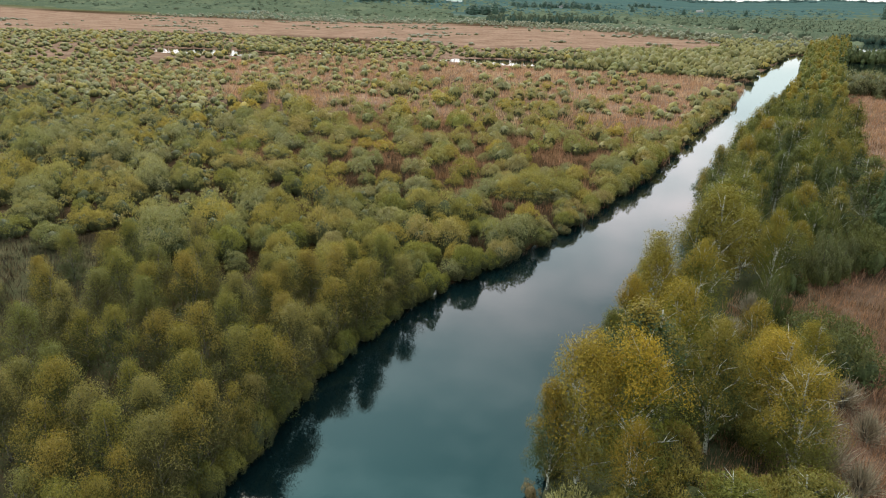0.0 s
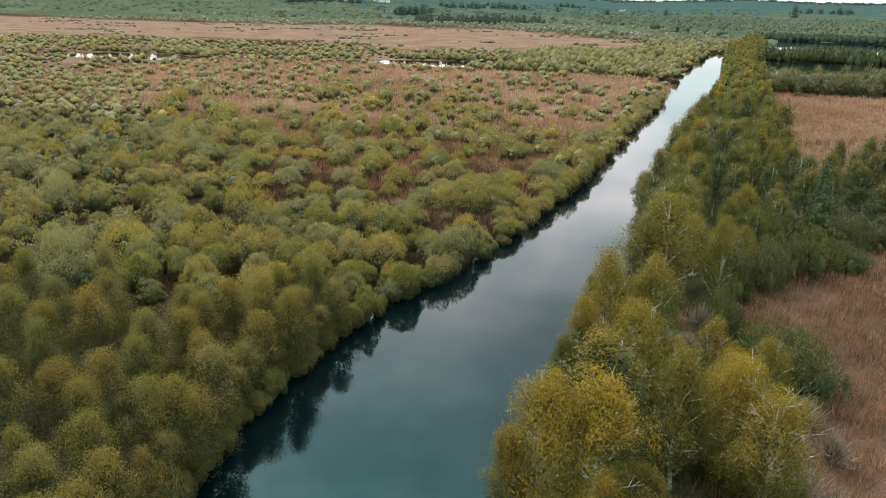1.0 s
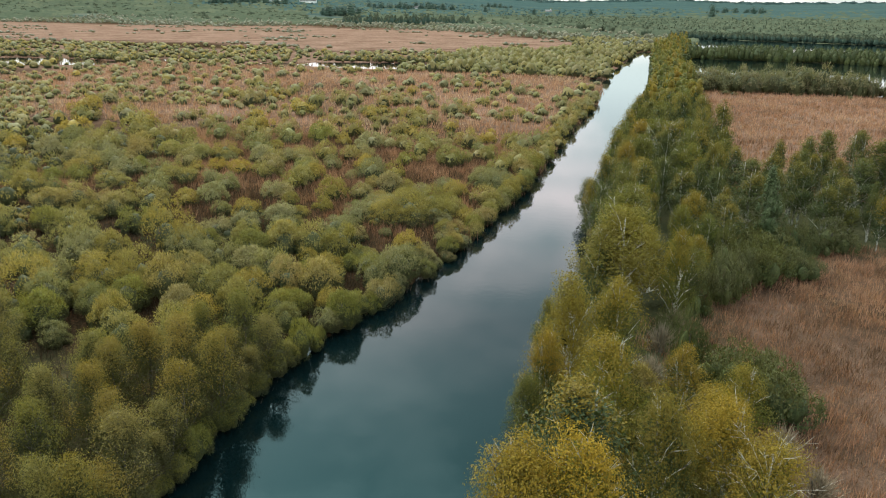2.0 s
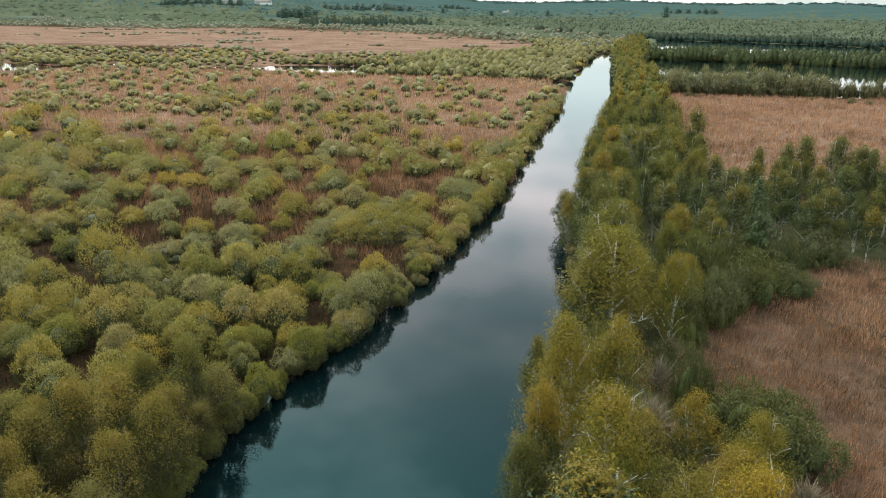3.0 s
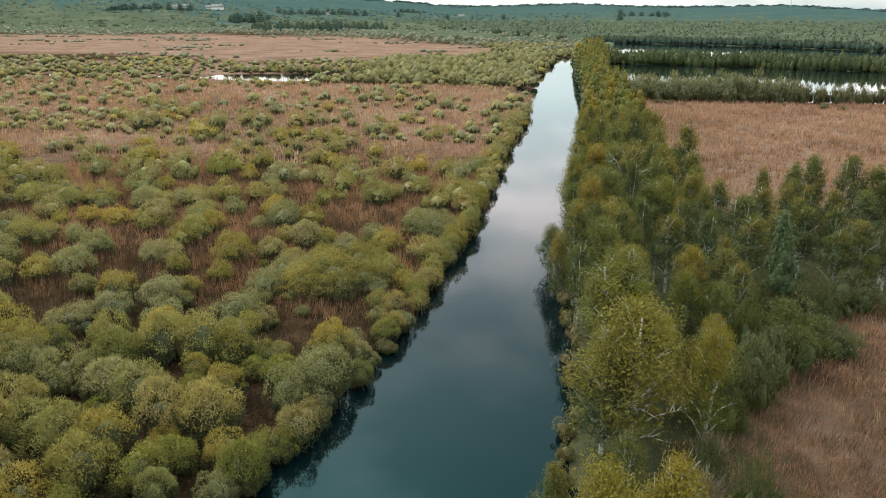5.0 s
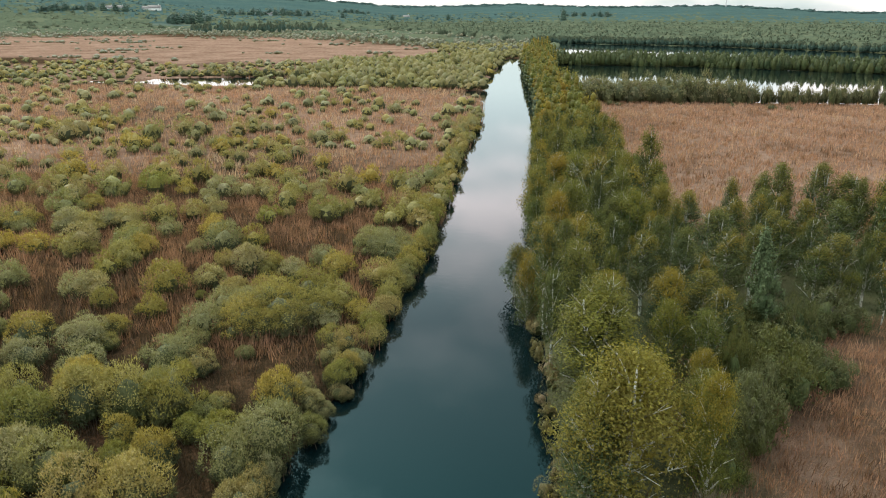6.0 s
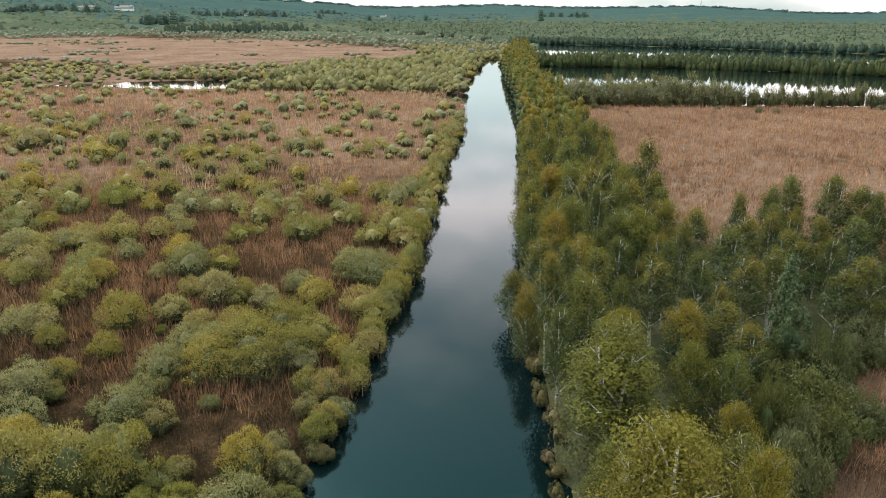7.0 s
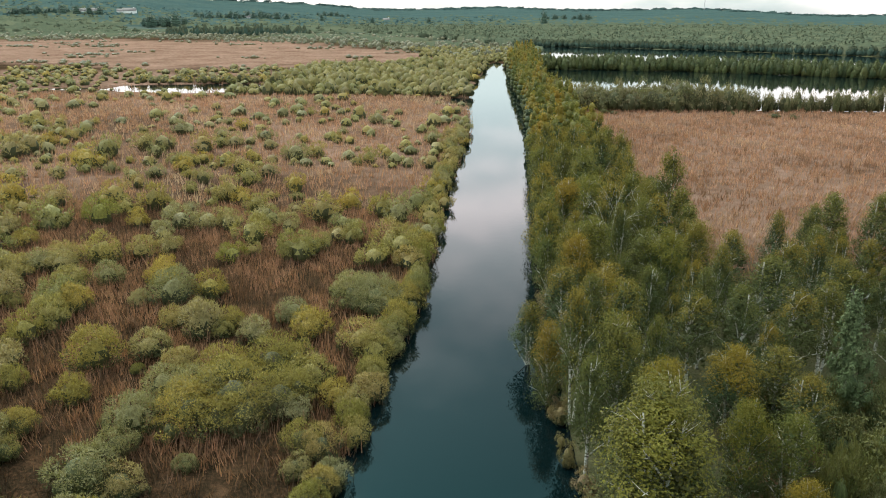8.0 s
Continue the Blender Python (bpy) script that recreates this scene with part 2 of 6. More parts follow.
r_green = ramp(nt, ((0.3, (0.05, 0.06, 0.03)), (0.5, (0.085, 0.085, 0.045)), (0.7, (0.13, 0.12, 0.07))))
nt.links.new(maths(nt, "MULTIPLY_ADD", n_mid, 0.55, maths(nt, "MULTIPLY", n_big, 0.45)), r_green.inputs["Fac"])
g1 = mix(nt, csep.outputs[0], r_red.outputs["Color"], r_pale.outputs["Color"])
g2 = mix(nt, csep.outputs[1], g1, r_green.outputs["Color"])
# far wood floor, tinted blue-green for haze
r_far_haze = ramp(nt, ((0.42, (0.045, 0.07, 0.066)), (0.5, (0.066, 0.09, 0.078)), (0.58, (0.11, 0.12, 0.09))))
nt.links.new(noise_fac(nt, 0.006, 8, 0.65), r_far_haze.inputs["Fac"])
g3 = mix(nt, csep.outputs[2], g2, r_far_haze.outputs["Color"])
nt.links.new(g3, bsdf.inputs["Base Color"])
bsdf.inputs["Roughness"].default_value = 0.95
bsdf.inputs["Specular IOR Level"].default_value = 0.0
gb = nt.nodes.new("ShaderNodeBump")
gb.inputs["Strength"].default_value, gb.inputs["Distance"].default_value = 0.9, 0.35
nt.links.new(n_fine, gb.inputs["Height"])
nt.links.new(gb.outputs[0], bsdf.inputs["Normal"])

WATER, nt, bsdf = shader("still_water")
bsdf.inputs["Base Color"].default_value = (0.006, 0.022, 0.028, 1)
wcol = ramp(nt, ((0.3, (0.0012, 0.0055, 0.0066)), (0.7, (0.0017, 0.0075, 0.0086))))
nt.links.new(noise_fac(nt, 0.06, 3), wcol.inputs["Fac"])
nt.links.new(wcol.outputs["Color"], bsdf.inputs["Base Color"])
bsdf.inputs["Roughness"].default_value = 0.03
bsdf.inputs["IOR"].default_value = 1.33
wb = nt.nodes.new("ShaderNodeBump")
wb.inputs["Strength"].default_value, wb.inputs["Distance"].default_value = 0.06, 0.05
nt.links.new(noise_fac(nt, 1.3, 3), wb.inputs["Height"])
nt.links.new(wb.outputs[0], bsdf.inputs["Normal"])


def plain(name, lo, hi, scale, rough=0.8):
    m, nt, bsdf = shader(name)
    r = ramp(nt, ((0.35, lo), (0.65, hi)))
    nt.links.new(noise_fac(nt, scale), r.inputs["Fac"])
    nt.links.new(r.outputs["Color"], bsdf.inputs["Base Color"])
    bsdf.inputs["Roughness"].default_value = rough
    return m


RENDER_WHITE = plain("white_render", (0.66, 0.65, 0.62), (0.8, 0.79, 0.76), 0.3)
ROOF = plain("slate_roof", (0.14, 0.13, 0.13), (0.2, 0.18, 0.17), 0.6)
DARK_GLASS = plain("dark_window_glass", (0.02, 0.025, 0.03), (0.04, 0.045, 0.05), 0.4, 0.1)
STEEL = plain("galvanised_steel", (0.35, 0.36, 0.37), (0.45, 0.46, 0.47), 0.4, 0.5)

# ---- mesh helpers ----
rng = np.random.default_rng(7)


def solid(name, verts, faces, mats, index=None, tint=None, smooth=False):
    """A mesh object from numpy arrays of vertices and equal-sided faces."""
    verts, faces = np.asarray(verts, np.float32), np.asarray(faces, np.int32)
    me = bpy.data.meshes.new(name)
    n, k = faces.shape
    me.vertices.add(len(verts))
    me.vertices.foreach_set("co", verts.ravel())
    me.loops.add(n * k)
    me.loops.foreach_set("vertex_index", faces.ravel())
    me.polygons.add(n)
    me.polygons.foreach_set("loop_start", np.arange(0, n * k, k, dtype=np.int32))
    if index is not None:
        me.polygons.foreach_set("material_index", np.asarray(index, np.int32))
    if smooth:
        me.polygons.foreach_set("use_smooth", np.ones(n, bool))
    for m in mats:
        me.materials.append(m)
    if tint is not None:
        me.attributes.new("tint", "FLOAT", "POINT").data.foreach_set("value", np.asarray(tint, np.float32))
    me.update(calc_edges=True)
    return me


def unit(v):
    return v / np.maximum(np.linalg.norm(v, axis=-1, keepdims=True), 1e-6)


def leaves(r, p, out, length, width, up=0.3, wild=0.8):
    """One kite-shaped leaf spray (two triangles) at each point, facing roughly outwards."""
    n = len(p)
    nrm = unit(out + r.normal(0, wild, (n, 3)))
    a = unit(np.cross(nrm, r.normal(0, 1, (n, 3))) + np.array([0, 0, up]))
    b = unit(np.cross(nrm, a))
    ln = (length * r.uniform(0.6, 1.4, n))[:, None]
    wd = (width * r.uniform(0.6, 1.4, n))[:, None]
    v = np.stack([p - a * ln * 0.5, p + b * wd * 0.5 - a * ln * 0.1, p + a * ln * 0.5, p - b * wd * 0.5 - a * ln * 0.1], 1).reshape(-1, 3)
    k = np.arange(n)[:, None] * 4
    return v, np.concatenate([k + [0, 1, 2], k + [0, 2, 3]], 1).reshape(-1, 3)


def blades(r, p, out, length, width, up=0.3, wild=0.8):
    """Like leaves(), one triangle each."""
    n = len(p)
    nrm = unit(out + r.normal(0, wild, (n, 3)))
    a = unit(np.cross(nrm, r.normal(0, 1, (n, 3))) + np.array([0, 0, up]))
    b = unit(np.cross(nrm, a))
    ln = (length * r.uniform(0.6, 1.4, n))[:, None]
    wd = (width * r.uniform(0.6, 1.4, n))[:, None]
    v = np.stack([p - a * ln * 0.4 - b * wd * 0.5, p - a * ln * 0.4 + b * wd * 0.5, p + a * ln * 0.6], 1).reshape(-1, 3)
    return v, np.arange(3 * n).reshape(-1, 3)


def sprays(r, p, aim, length, width):
    """One narrow leaf triangle at each point, its tip along aim."""
    n = len(p)
    a = unit(aim)
    b = unit(np.cross(a, r.normal(0, 1, (n, 3))))
    ln = (length * r.uniform(0.6, 1.4, n))[:, None]
    wd = (width * r.uniform(0.6, 1.4, n))[:, None]
    v = np.stack([p - b * wd * 0.5, p + b * wd * 0.5, p + a * ln], 1).reshape(-1, 3)
    return v, np.arange(3 * n).reshape(-1, 3)


def tubes(lines, sides=5):
    """Tapered tubes along polylines [(points, radii)], as one quad mesh."""
    vs, fs, base = [], [], 0
    ang = np.arange(sides) * 2 * math.pi / sides
    for pts, rad in lines:
        pts, rad = np.asarray(pts, float), np.asarray(rad, float)
        d = unit(np.gradient(pts, axis=0))
        ref = np.where(np.abs(d[:, 2:3]) > 0.9, np.array([[1.0, 0, 0]]), np.array([[0, 0, 1.0]]))
        u = unit(np.cross(d, ref))
        w = np.cross(d, u)
        ring = pts[:, None] + rad[:, None, None] * (np.cos(ang)[None, :, None] * u[:, None] + np.sin(ang)[None, :, None] * w[:, None])
        vs.append(ring.reshape(-1, 3))
        for k in range(len(pts) - 1):
            for q in range(sides):
                a, b = base + k * sides + q, base + k * sides + (q + 1) % sides
                fs.append((a, b, b + sides, a + sides))
        base += len(pts) * sides
    return np.concatenate(vs), np.array(fs)


def join(parts):
    """[(verts, faces, material index)] to one set of arrays."""
    vs, fs, ms, base = [], [], [], 0
    for v, f, m in parts:
        vs.append(v)
        fs.append(f + base)
        ms.append(np.full(len(f), m))
        base += len(v)
    return np.concatenate(vs), np.concatenate(fs), np.concatenate(ms)




def ico(level):
    bm = bmesh.new()
    bmesh.ops.create_icosphere(bm, subdivisions=level, radius=1)
    v, f = np.array([q.co[:] for q in bm.verts]), np.array([[q.index for q in t.verts] for t in bm.faces])
    bm.free()
    return v, f


ICO_V, ICO_F = ico(1)
DOME_V, DOME_F = ico(2)

# ---- plants: crowns as arrays ----


def bush_arrays(r, lobes, count, leaf, spread=1.0, tall=1.0, core=0.68, capped=False, clumps=34, low=0.06):
    """A rounded shrub about 2 m across and 1.5 m tall: leafy domes whose cores and low leaves take the second,
    shade-coloured material. Returns verts, tris, material index.
    """
    parts, w = [], []
    for k in range(lobes):
        a, d = r.uniform(0, 2 * math.pi), (0 if k == 0 else r.uniform(0.3, 0.62)) * spread
        rad = (r.uniform(0.66, 0.82) if k == 0 else r.uniform(0.34, 0.58))
        w.append((d * math.cos(a), d * math.sin(a), rad, rad * r.uniform(1.0, 1.3) * tall))
    area = sum(q[2] ** 2 for q in w)
    bv, bf = DOME_V, DOME_F
    for x, y, rad, hz in w:
        lump = 1 + 0.09 * np.sin(bv[:, 0] * 6 + x * 9 + rad * 20) * np.sin(bv[:, 1] * 7 + y * 7 + 1) + 0.06 * np.sin(bv[:, 2] * 9 + bv[:, 0] * 8)
        v = bv * (lump + r.normal(0, 0.035, len(bv)))[:, None] * np.array([rad, rad, hz]) * core + np.array([x, y, hz * 0.5])
        v[:, 2] = np.maximum(v[:, 2], 0.02)
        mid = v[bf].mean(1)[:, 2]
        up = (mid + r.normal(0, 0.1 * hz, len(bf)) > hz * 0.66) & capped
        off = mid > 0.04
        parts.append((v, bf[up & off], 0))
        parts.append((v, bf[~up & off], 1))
        n = int(count * rad ** 2 / area)
        m = max(5, int(clumps * rad ** 2 / area))
        c = r.normal(0, 1, (m, 3))
        c[:, 2] = np.abs(c[:, 2]) * 0.9 - 0.15
        c = unit(c)
        i = r.integers(0, m, n)
        own = rad * r.uniform(0.28, 0.46, m)
        o = unit(r.normal(0, 1, (n, 3)) + c[i] * 1.1)
        p = c[i] * np.array([rad, rad, hz]) * r.uniform(0.68, 0.86, m)[i][:, None] + o * (own[i] * r.uniform(0.75, 1.08, n))[:, None] + np.array([x, y, hz * 0.5])
        p[:, 2] = np.maximum(p[:, 2], 0.06)
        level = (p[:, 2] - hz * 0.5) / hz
        # low leaves get the darker colour that stands for shade
        shaded = level + 0.35 * o[:, 2] + r.normal(0, 0.12, n) < low
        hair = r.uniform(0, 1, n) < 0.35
        for sel, mi in ((~shaded & ~hair, 0), (shaded & ~hair, 1)):
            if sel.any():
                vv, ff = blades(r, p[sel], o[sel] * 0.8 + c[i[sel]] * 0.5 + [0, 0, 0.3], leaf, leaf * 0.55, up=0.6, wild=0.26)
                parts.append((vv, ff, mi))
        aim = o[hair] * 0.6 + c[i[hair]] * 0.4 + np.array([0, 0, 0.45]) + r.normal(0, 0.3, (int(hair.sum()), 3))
        for sel, mi in ((~shaded[hair], 0), (shaded[hair], 1)):
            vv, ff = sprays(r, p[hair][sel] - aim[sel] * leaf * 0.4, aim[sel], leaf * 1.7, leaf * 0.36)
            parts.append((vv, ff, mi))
    return join(parts)


def stool_arrays(r, reach, height):
    """The knotted woody base of a shrub, one bent and tapered stub."""
    a = r.uniform(0, 6.28)
    d = np.array([math.cos(a), math.sin(a), 0]) * reach * 0.4
    return tubes([([np.zeros(3), d * 0.25 + [0, 0, height * 0.3], d * 0.7 + [0, 0, height * 0.6], d + [0, 0, height * 0.85]], [0.16, 0.12, 0.07, 0.02])], 7)


def tree_arrays(r, height, width, limbs, count, leaf, base=0.25, stems=1, droop=0.35, kite=True, trunk=0.11, lean=0.25, pointed=0.5,
                twigs=2, core=0.55, fresh=0.5, puff=1.0, rise=(0.35, 0.95), clump=0.0):
    """A tree: trunk lines, limb lines (one list a limb), and a crown of leaf sprays round the twigs."""
    trunks, arms, cl = [], [], []
    for s in range(stems):
        az = r.uniform(0, 6.28)
        off = np.array([math.cos(az), math.sin(az), 0]) * (0 if stems == 1 else 0.25)
        drift = np.array([math.cos(az), math.sin(az), 0]) * height * lean * r.uniform(0.1, 0.45) * (1 if stems == 1 else 0.8)
        zz = np.linspace(0, 1, 7)
        h = height * 0.97 * (1 if s == 0 else r.uniform(0.75, 0.95))
        wob = np.cumsum(r.normal(0, 0.05, (7, 3)), 0) * [1, 1, 0]
        pts = off + drift * zz[:, None] ** 1.4 + wob * zz[:, None] + np.array([0, 0, 1]) * (zz * h)[:, None]
        trunks.append((pts, trunk * (1 - zz * 0.88) * (1 if s == 0 else 0.75) + 0.006))
        for k in range(limbs // stems):
            q = base + (0.97 - base) * ((k + r.uniform(0, 0.8)) / max(1, limbs // stems))
            p0 = np.array([np.interp(q, zz, pts[:, c]) for c in range(3)])
            aa = k * 2.4 + r.uniform(-0.5, 0.5) + s
            u = (q - base) / (1 - base)
            prof = (math.sin(math.pi * min(1, 0.2 + 0.76 * u)) ** 0.6) * (1 - pointed * u) + 0.1
            ln = width * 0.5 * prof * r.uniform(0.8, 1.12)
            dirn = np.array([math.cos(aa), math.sin(aa), 0])
            up = ln * r.uniform(*rise)
            q3 = p0 + dirn * ln * 0.55 + np.array([0, 0, up * 0.65])
            q5 = p0 + dirn * ln + np.array([0, 0, up * (1 - droop)])
            line = np.array([p0, q3, q5])
            th = trunk * 0.26 * (1 - 0.6 * q)
            mine = [(line, [th, th * 0.5, 0.004])]
            cl.append((line, ln, u))
            for _ in range(twigs):
                f = r.uniform(0.35, 0.8)
                s0 = np.array([np.interp(f, np.linspace(0, 1, 3), line[:, c]) for c in range(3)])
                e0 = s0 + unit(dirn + r.normal(0, 0.7, 3) * [1, 1, 0.3]) * ln * 0.4 + [0, 0, ln * r.uniform(-0.05, 0.3)]
                sub = np.array([s0, e0])
                mine.append((sub, [th * 0.35, 0.003]))
                cl.append((sub, ln * 0.55, u))
            arms.append(mine)
        cl.append((pts[3:], width * 0.55, 1.0))
    puffs = []
    for line, ln, u in cl:
        seg = np.linspace(0, 1, len(line))
        for f in ((0.45, 0.9) if len(line) == 3 else () if len(line) == 2 else (0.1, 0.4, 0.75, 1.0)):
            c0 = np.array([np.interp(f, seg, line[:, c]) for c in range(3)]) + r.normal(0, 0.06 * ln, 3)
            puffs.append((c0, (0.24 + 0.3 * ln) * r.uniform(0.8, 1.2) * puff * (0.7 if f == 1.0 else 0.78 if f == 0.9 else 1)))
    wsum = sum(q[1] ** 2 for q in puffs)
    P, O, parts, cores = [], [], [], []
    for c0, rad in puffs:
        n = max(4, int(count * rad ** 2 / wsum))
        o = unit(r.normal(0, 1, (n, 3)))
        tallness = np.array([1, 1, 1.15 + droop])
        p = c0 + o * rad * tallness * np.clip(r.normal(0.74, 0.2, (n, 1)), 0.3, 1.12) - np.array([0, 0, 0.3 * droop * rad])
        P.append(p)
        O.append(o)
    P, O = np.concatenate(P), np.concatenate(O)
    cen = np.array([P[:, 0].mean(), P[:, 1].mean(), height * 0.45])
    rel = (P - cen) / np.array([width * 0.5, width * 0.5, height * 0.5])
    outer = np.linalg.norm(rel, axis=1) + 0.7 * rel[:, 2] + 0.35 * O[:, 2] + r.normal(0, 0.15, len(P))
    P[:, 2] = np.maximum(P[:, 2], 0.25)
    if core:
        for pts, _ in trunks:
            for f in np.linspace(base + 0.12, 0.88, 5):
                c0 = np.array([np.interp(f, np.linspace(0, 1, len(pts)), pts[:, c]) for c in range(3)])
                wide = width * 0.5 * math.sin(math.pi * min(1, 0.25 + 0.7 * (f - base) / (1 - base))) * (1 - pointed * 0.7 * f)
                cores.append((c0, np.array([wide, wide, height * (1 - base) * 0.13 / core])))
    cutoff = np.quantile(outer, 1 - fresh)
    # high, outer leaves take the lighter colour, the rest the painted shade
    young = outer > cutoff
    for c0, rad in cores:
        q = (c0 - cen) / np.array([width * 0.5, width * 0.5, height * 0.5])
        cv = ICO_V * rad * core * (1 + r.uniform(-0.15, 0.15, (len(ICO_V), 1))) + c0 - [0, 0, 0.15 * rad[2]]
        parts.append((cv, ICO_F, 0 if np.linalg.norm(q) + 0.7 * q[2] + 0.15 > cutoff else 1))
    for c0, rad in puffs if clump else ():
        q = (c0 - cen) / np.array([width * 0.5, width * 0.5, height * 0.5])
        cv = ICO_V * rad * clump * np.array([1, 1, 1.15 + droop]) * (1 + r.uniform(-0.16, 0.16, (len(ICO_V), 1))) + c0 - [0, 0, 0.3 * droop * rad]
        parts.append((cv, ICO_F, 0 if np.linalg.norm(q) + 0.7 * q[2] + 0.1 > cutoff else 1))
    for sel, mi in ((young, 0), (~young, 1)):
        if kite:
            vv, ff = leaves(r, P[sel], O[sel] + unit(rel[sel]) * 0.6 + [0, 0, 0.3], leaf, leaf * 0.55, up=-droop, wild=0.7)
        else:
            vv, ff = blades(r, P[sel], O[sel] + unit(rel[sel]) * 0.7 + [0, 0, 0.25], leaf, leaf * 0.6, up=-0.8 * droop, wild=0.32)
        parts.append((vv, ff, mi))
    return trunks, arms, join(parts)


def envelope(u, pointed):
    """Half-width of a crown at u, 0 at its foot and 1 at its top, as a share of the widest."""
    return np.sin(np.pi * np.clip(0.16 + 0.84 * u, 0, 1)) ** 0.55 * (1 - pointed * u ** 2)


def birch_arrays(r, height, width, limbs, clusters, count, leaf, stems=1, base=0.2, pointed=0.25, trunk=0.1, fresh=0.45, thin=0.55, inner=500, twigs=3, drop=0.5):
    """A light-crowned tree: pale stems, steep limbs with twigs, and many small leaves hanging in clusters round their ends."""
    trunks, arms = [], []
    zz = np.linspace(0, 1, 8)
    foot = height * base
    for s in range(stems):
        az = r.uniform(0, 6.28)
        side = np.array([math.cos(az), math.sin(az), 0])
        lean = side * width * (r.uniform(0.02, 0.1) if stems == 1 else r.uniform(0.06, 0.14))
        wob = np.cumsum(r.normal(0, 0.045, (8, 3)), 0) * [1, 1, 0]
        h = height * (0.94 if s == 0 else r.uniform(0.78, 0.92))
        pts = side * (0.12 if stems > 1 else 0) + lean * zz[:, None] ** 0.8 + wob * zz[:, None] + np.array([0, 0, 1]) * (zz * h)[:, None]
        trunks.append((pts, trunk * (1 - zz * 0.86) * (1 if s == 0 else 0.8) + 0.008))
        for k in range(limbs // stems):
            q = base * 0.9 + (0.84 - base) * ((k + r.uniform(0, 0.9)) / max(1, limbs // stems))
            p0 = np.array([np.interp(q, zz, pts[:, c]) for c in range(3)])
            aa = k * 2.4 + s * 1.3 + r.uniform(-0.5, 0.5)
            dirn = np.array([math.cos(aa), math.sin(aa), 0])
            z1 = min(height * 0.95, p0[2] + height * r.uniform(0.16, 0.34))
            u1 = np.clip((z1 - foot) / (height - foot), 0, 1)
            reach = width * 0.5 * float(envelope(u1, pointed)) * r.uniform(0.72, 0.95)
            p2 = np.array([dirn[0] * reach, dirn[1] * reach, z1])
            p1 = p0 * 0.5 + p2 * 0.5 + np.array([0, 0, 0.04 * height]) + r.normal(0, 0.08, 3)
            th = trunk * 0.55 * (1 - 0.55 * q)
            mine = [(np.array([p0, p1, p2]), [th, th * 0.6, 0.008])]
            for _ in range(twigs):
                f = r.uniform(0.3, 0.85)
                s0 = np.array([np.interp(f, [0, 0.5, 1], [p0[c], p1[c], p2[c]]) for c in range(3)])
                e0 = s0 + (unit(dirn + r.normal(0, 0.6, 3) * [1, 1, 0]) * 0.55 + [0, 0, r.uniform(0.3, 1.0)]) * width * r.uniform(0.12, 0.22)
                mine.append((np.array([s0, e0]), [th * 0.38, 0.005]))
            arms.append(mine)
    u = r.uniform(0, 1, clusters) ** 0.8
    ang = np.arange(clusters) * 2.39996 + r.uniform(-0.4, 0.4, clusters)
    rho = np.sqrt(r.uniform(0.12, 1, clusters)) * 0.86
    wide = width * 0.5 * envelope(u, pointed)
    cen = np.stack([np.cos(ang) * rho * wide, np.sin(ang) * rho * wide, foot + (height - foot) * (0.04 + 0.9 * u)], 1) + r.normal(0, 0.04 * width, (clusters, 3))
    rad = width * r.uniform(0.08, 0.2, clusters)
    n = np.maximum(3, (count * rad ** 2 / np.sum(rad ** 2)).astype(int))
    i = np.repeat(np.arange(clusters), n)
    o = unit(r.normal(0, 1, (len(i), 3)) + [0, 0, 0.15])
    P = cen[i] + o * (rad[i] * np.clip(r.normal(0.78, 0.2, len(i)), 0.2, 1.15))[:, None] * [1, 1, 1.25]
    P[:, 2] -= drop * rad[i] * r.uniform(0, 1, len(i)) ** 2
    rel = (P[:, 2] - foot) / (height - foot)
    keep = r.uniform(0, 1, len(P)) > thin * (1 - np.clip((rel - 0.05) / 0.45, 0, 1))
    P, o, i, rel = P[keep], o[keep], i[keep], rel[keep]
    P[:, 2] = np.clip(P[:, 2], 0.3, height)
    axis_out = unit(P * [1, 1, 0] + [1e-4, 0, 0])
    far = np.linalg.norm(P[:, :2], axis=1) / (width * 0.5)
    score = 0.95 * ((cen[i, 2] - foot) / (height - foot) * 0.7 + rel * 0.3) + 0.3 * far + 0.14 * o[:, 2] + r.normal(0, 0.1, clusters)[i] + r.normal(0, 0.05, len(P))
    # top and outer leaves lighter, as if lit; the others shade-coloured
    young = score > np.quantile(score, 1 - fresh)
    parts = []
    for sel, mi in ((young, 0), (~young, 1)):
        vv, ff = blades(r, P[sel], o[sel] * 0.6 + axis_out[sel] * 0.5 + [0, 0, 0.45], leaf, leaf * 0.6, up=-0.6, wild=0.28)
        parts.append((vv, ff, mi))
    if inner:                                    # large shade-coloured leaves that close the crown's inside
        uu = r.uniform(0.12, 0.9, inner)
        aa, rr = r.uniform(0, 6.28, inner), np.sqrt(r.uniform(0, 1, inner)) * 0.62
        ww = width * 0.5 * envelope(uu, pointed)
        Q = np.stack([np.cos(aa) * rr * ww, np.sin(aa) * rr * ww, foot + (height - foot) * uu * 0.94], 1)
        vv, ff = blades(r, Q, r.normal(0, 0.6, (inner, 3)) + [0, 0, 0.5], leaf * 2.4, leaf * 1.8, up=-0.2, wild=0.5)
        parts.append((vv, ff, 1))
    return trunks, arms, join(parts)


# ---- placing ----


def thing(name, parts, label, category, group=""):
    root = tagged(new(name), label, category, group)
    root.empty_display_size = 0.3
    for pname, me, plabel in parts:
        ob = new(pname, me)
        ob.parent = root
        if plabel:
            ob["label"] = plabel
    return root


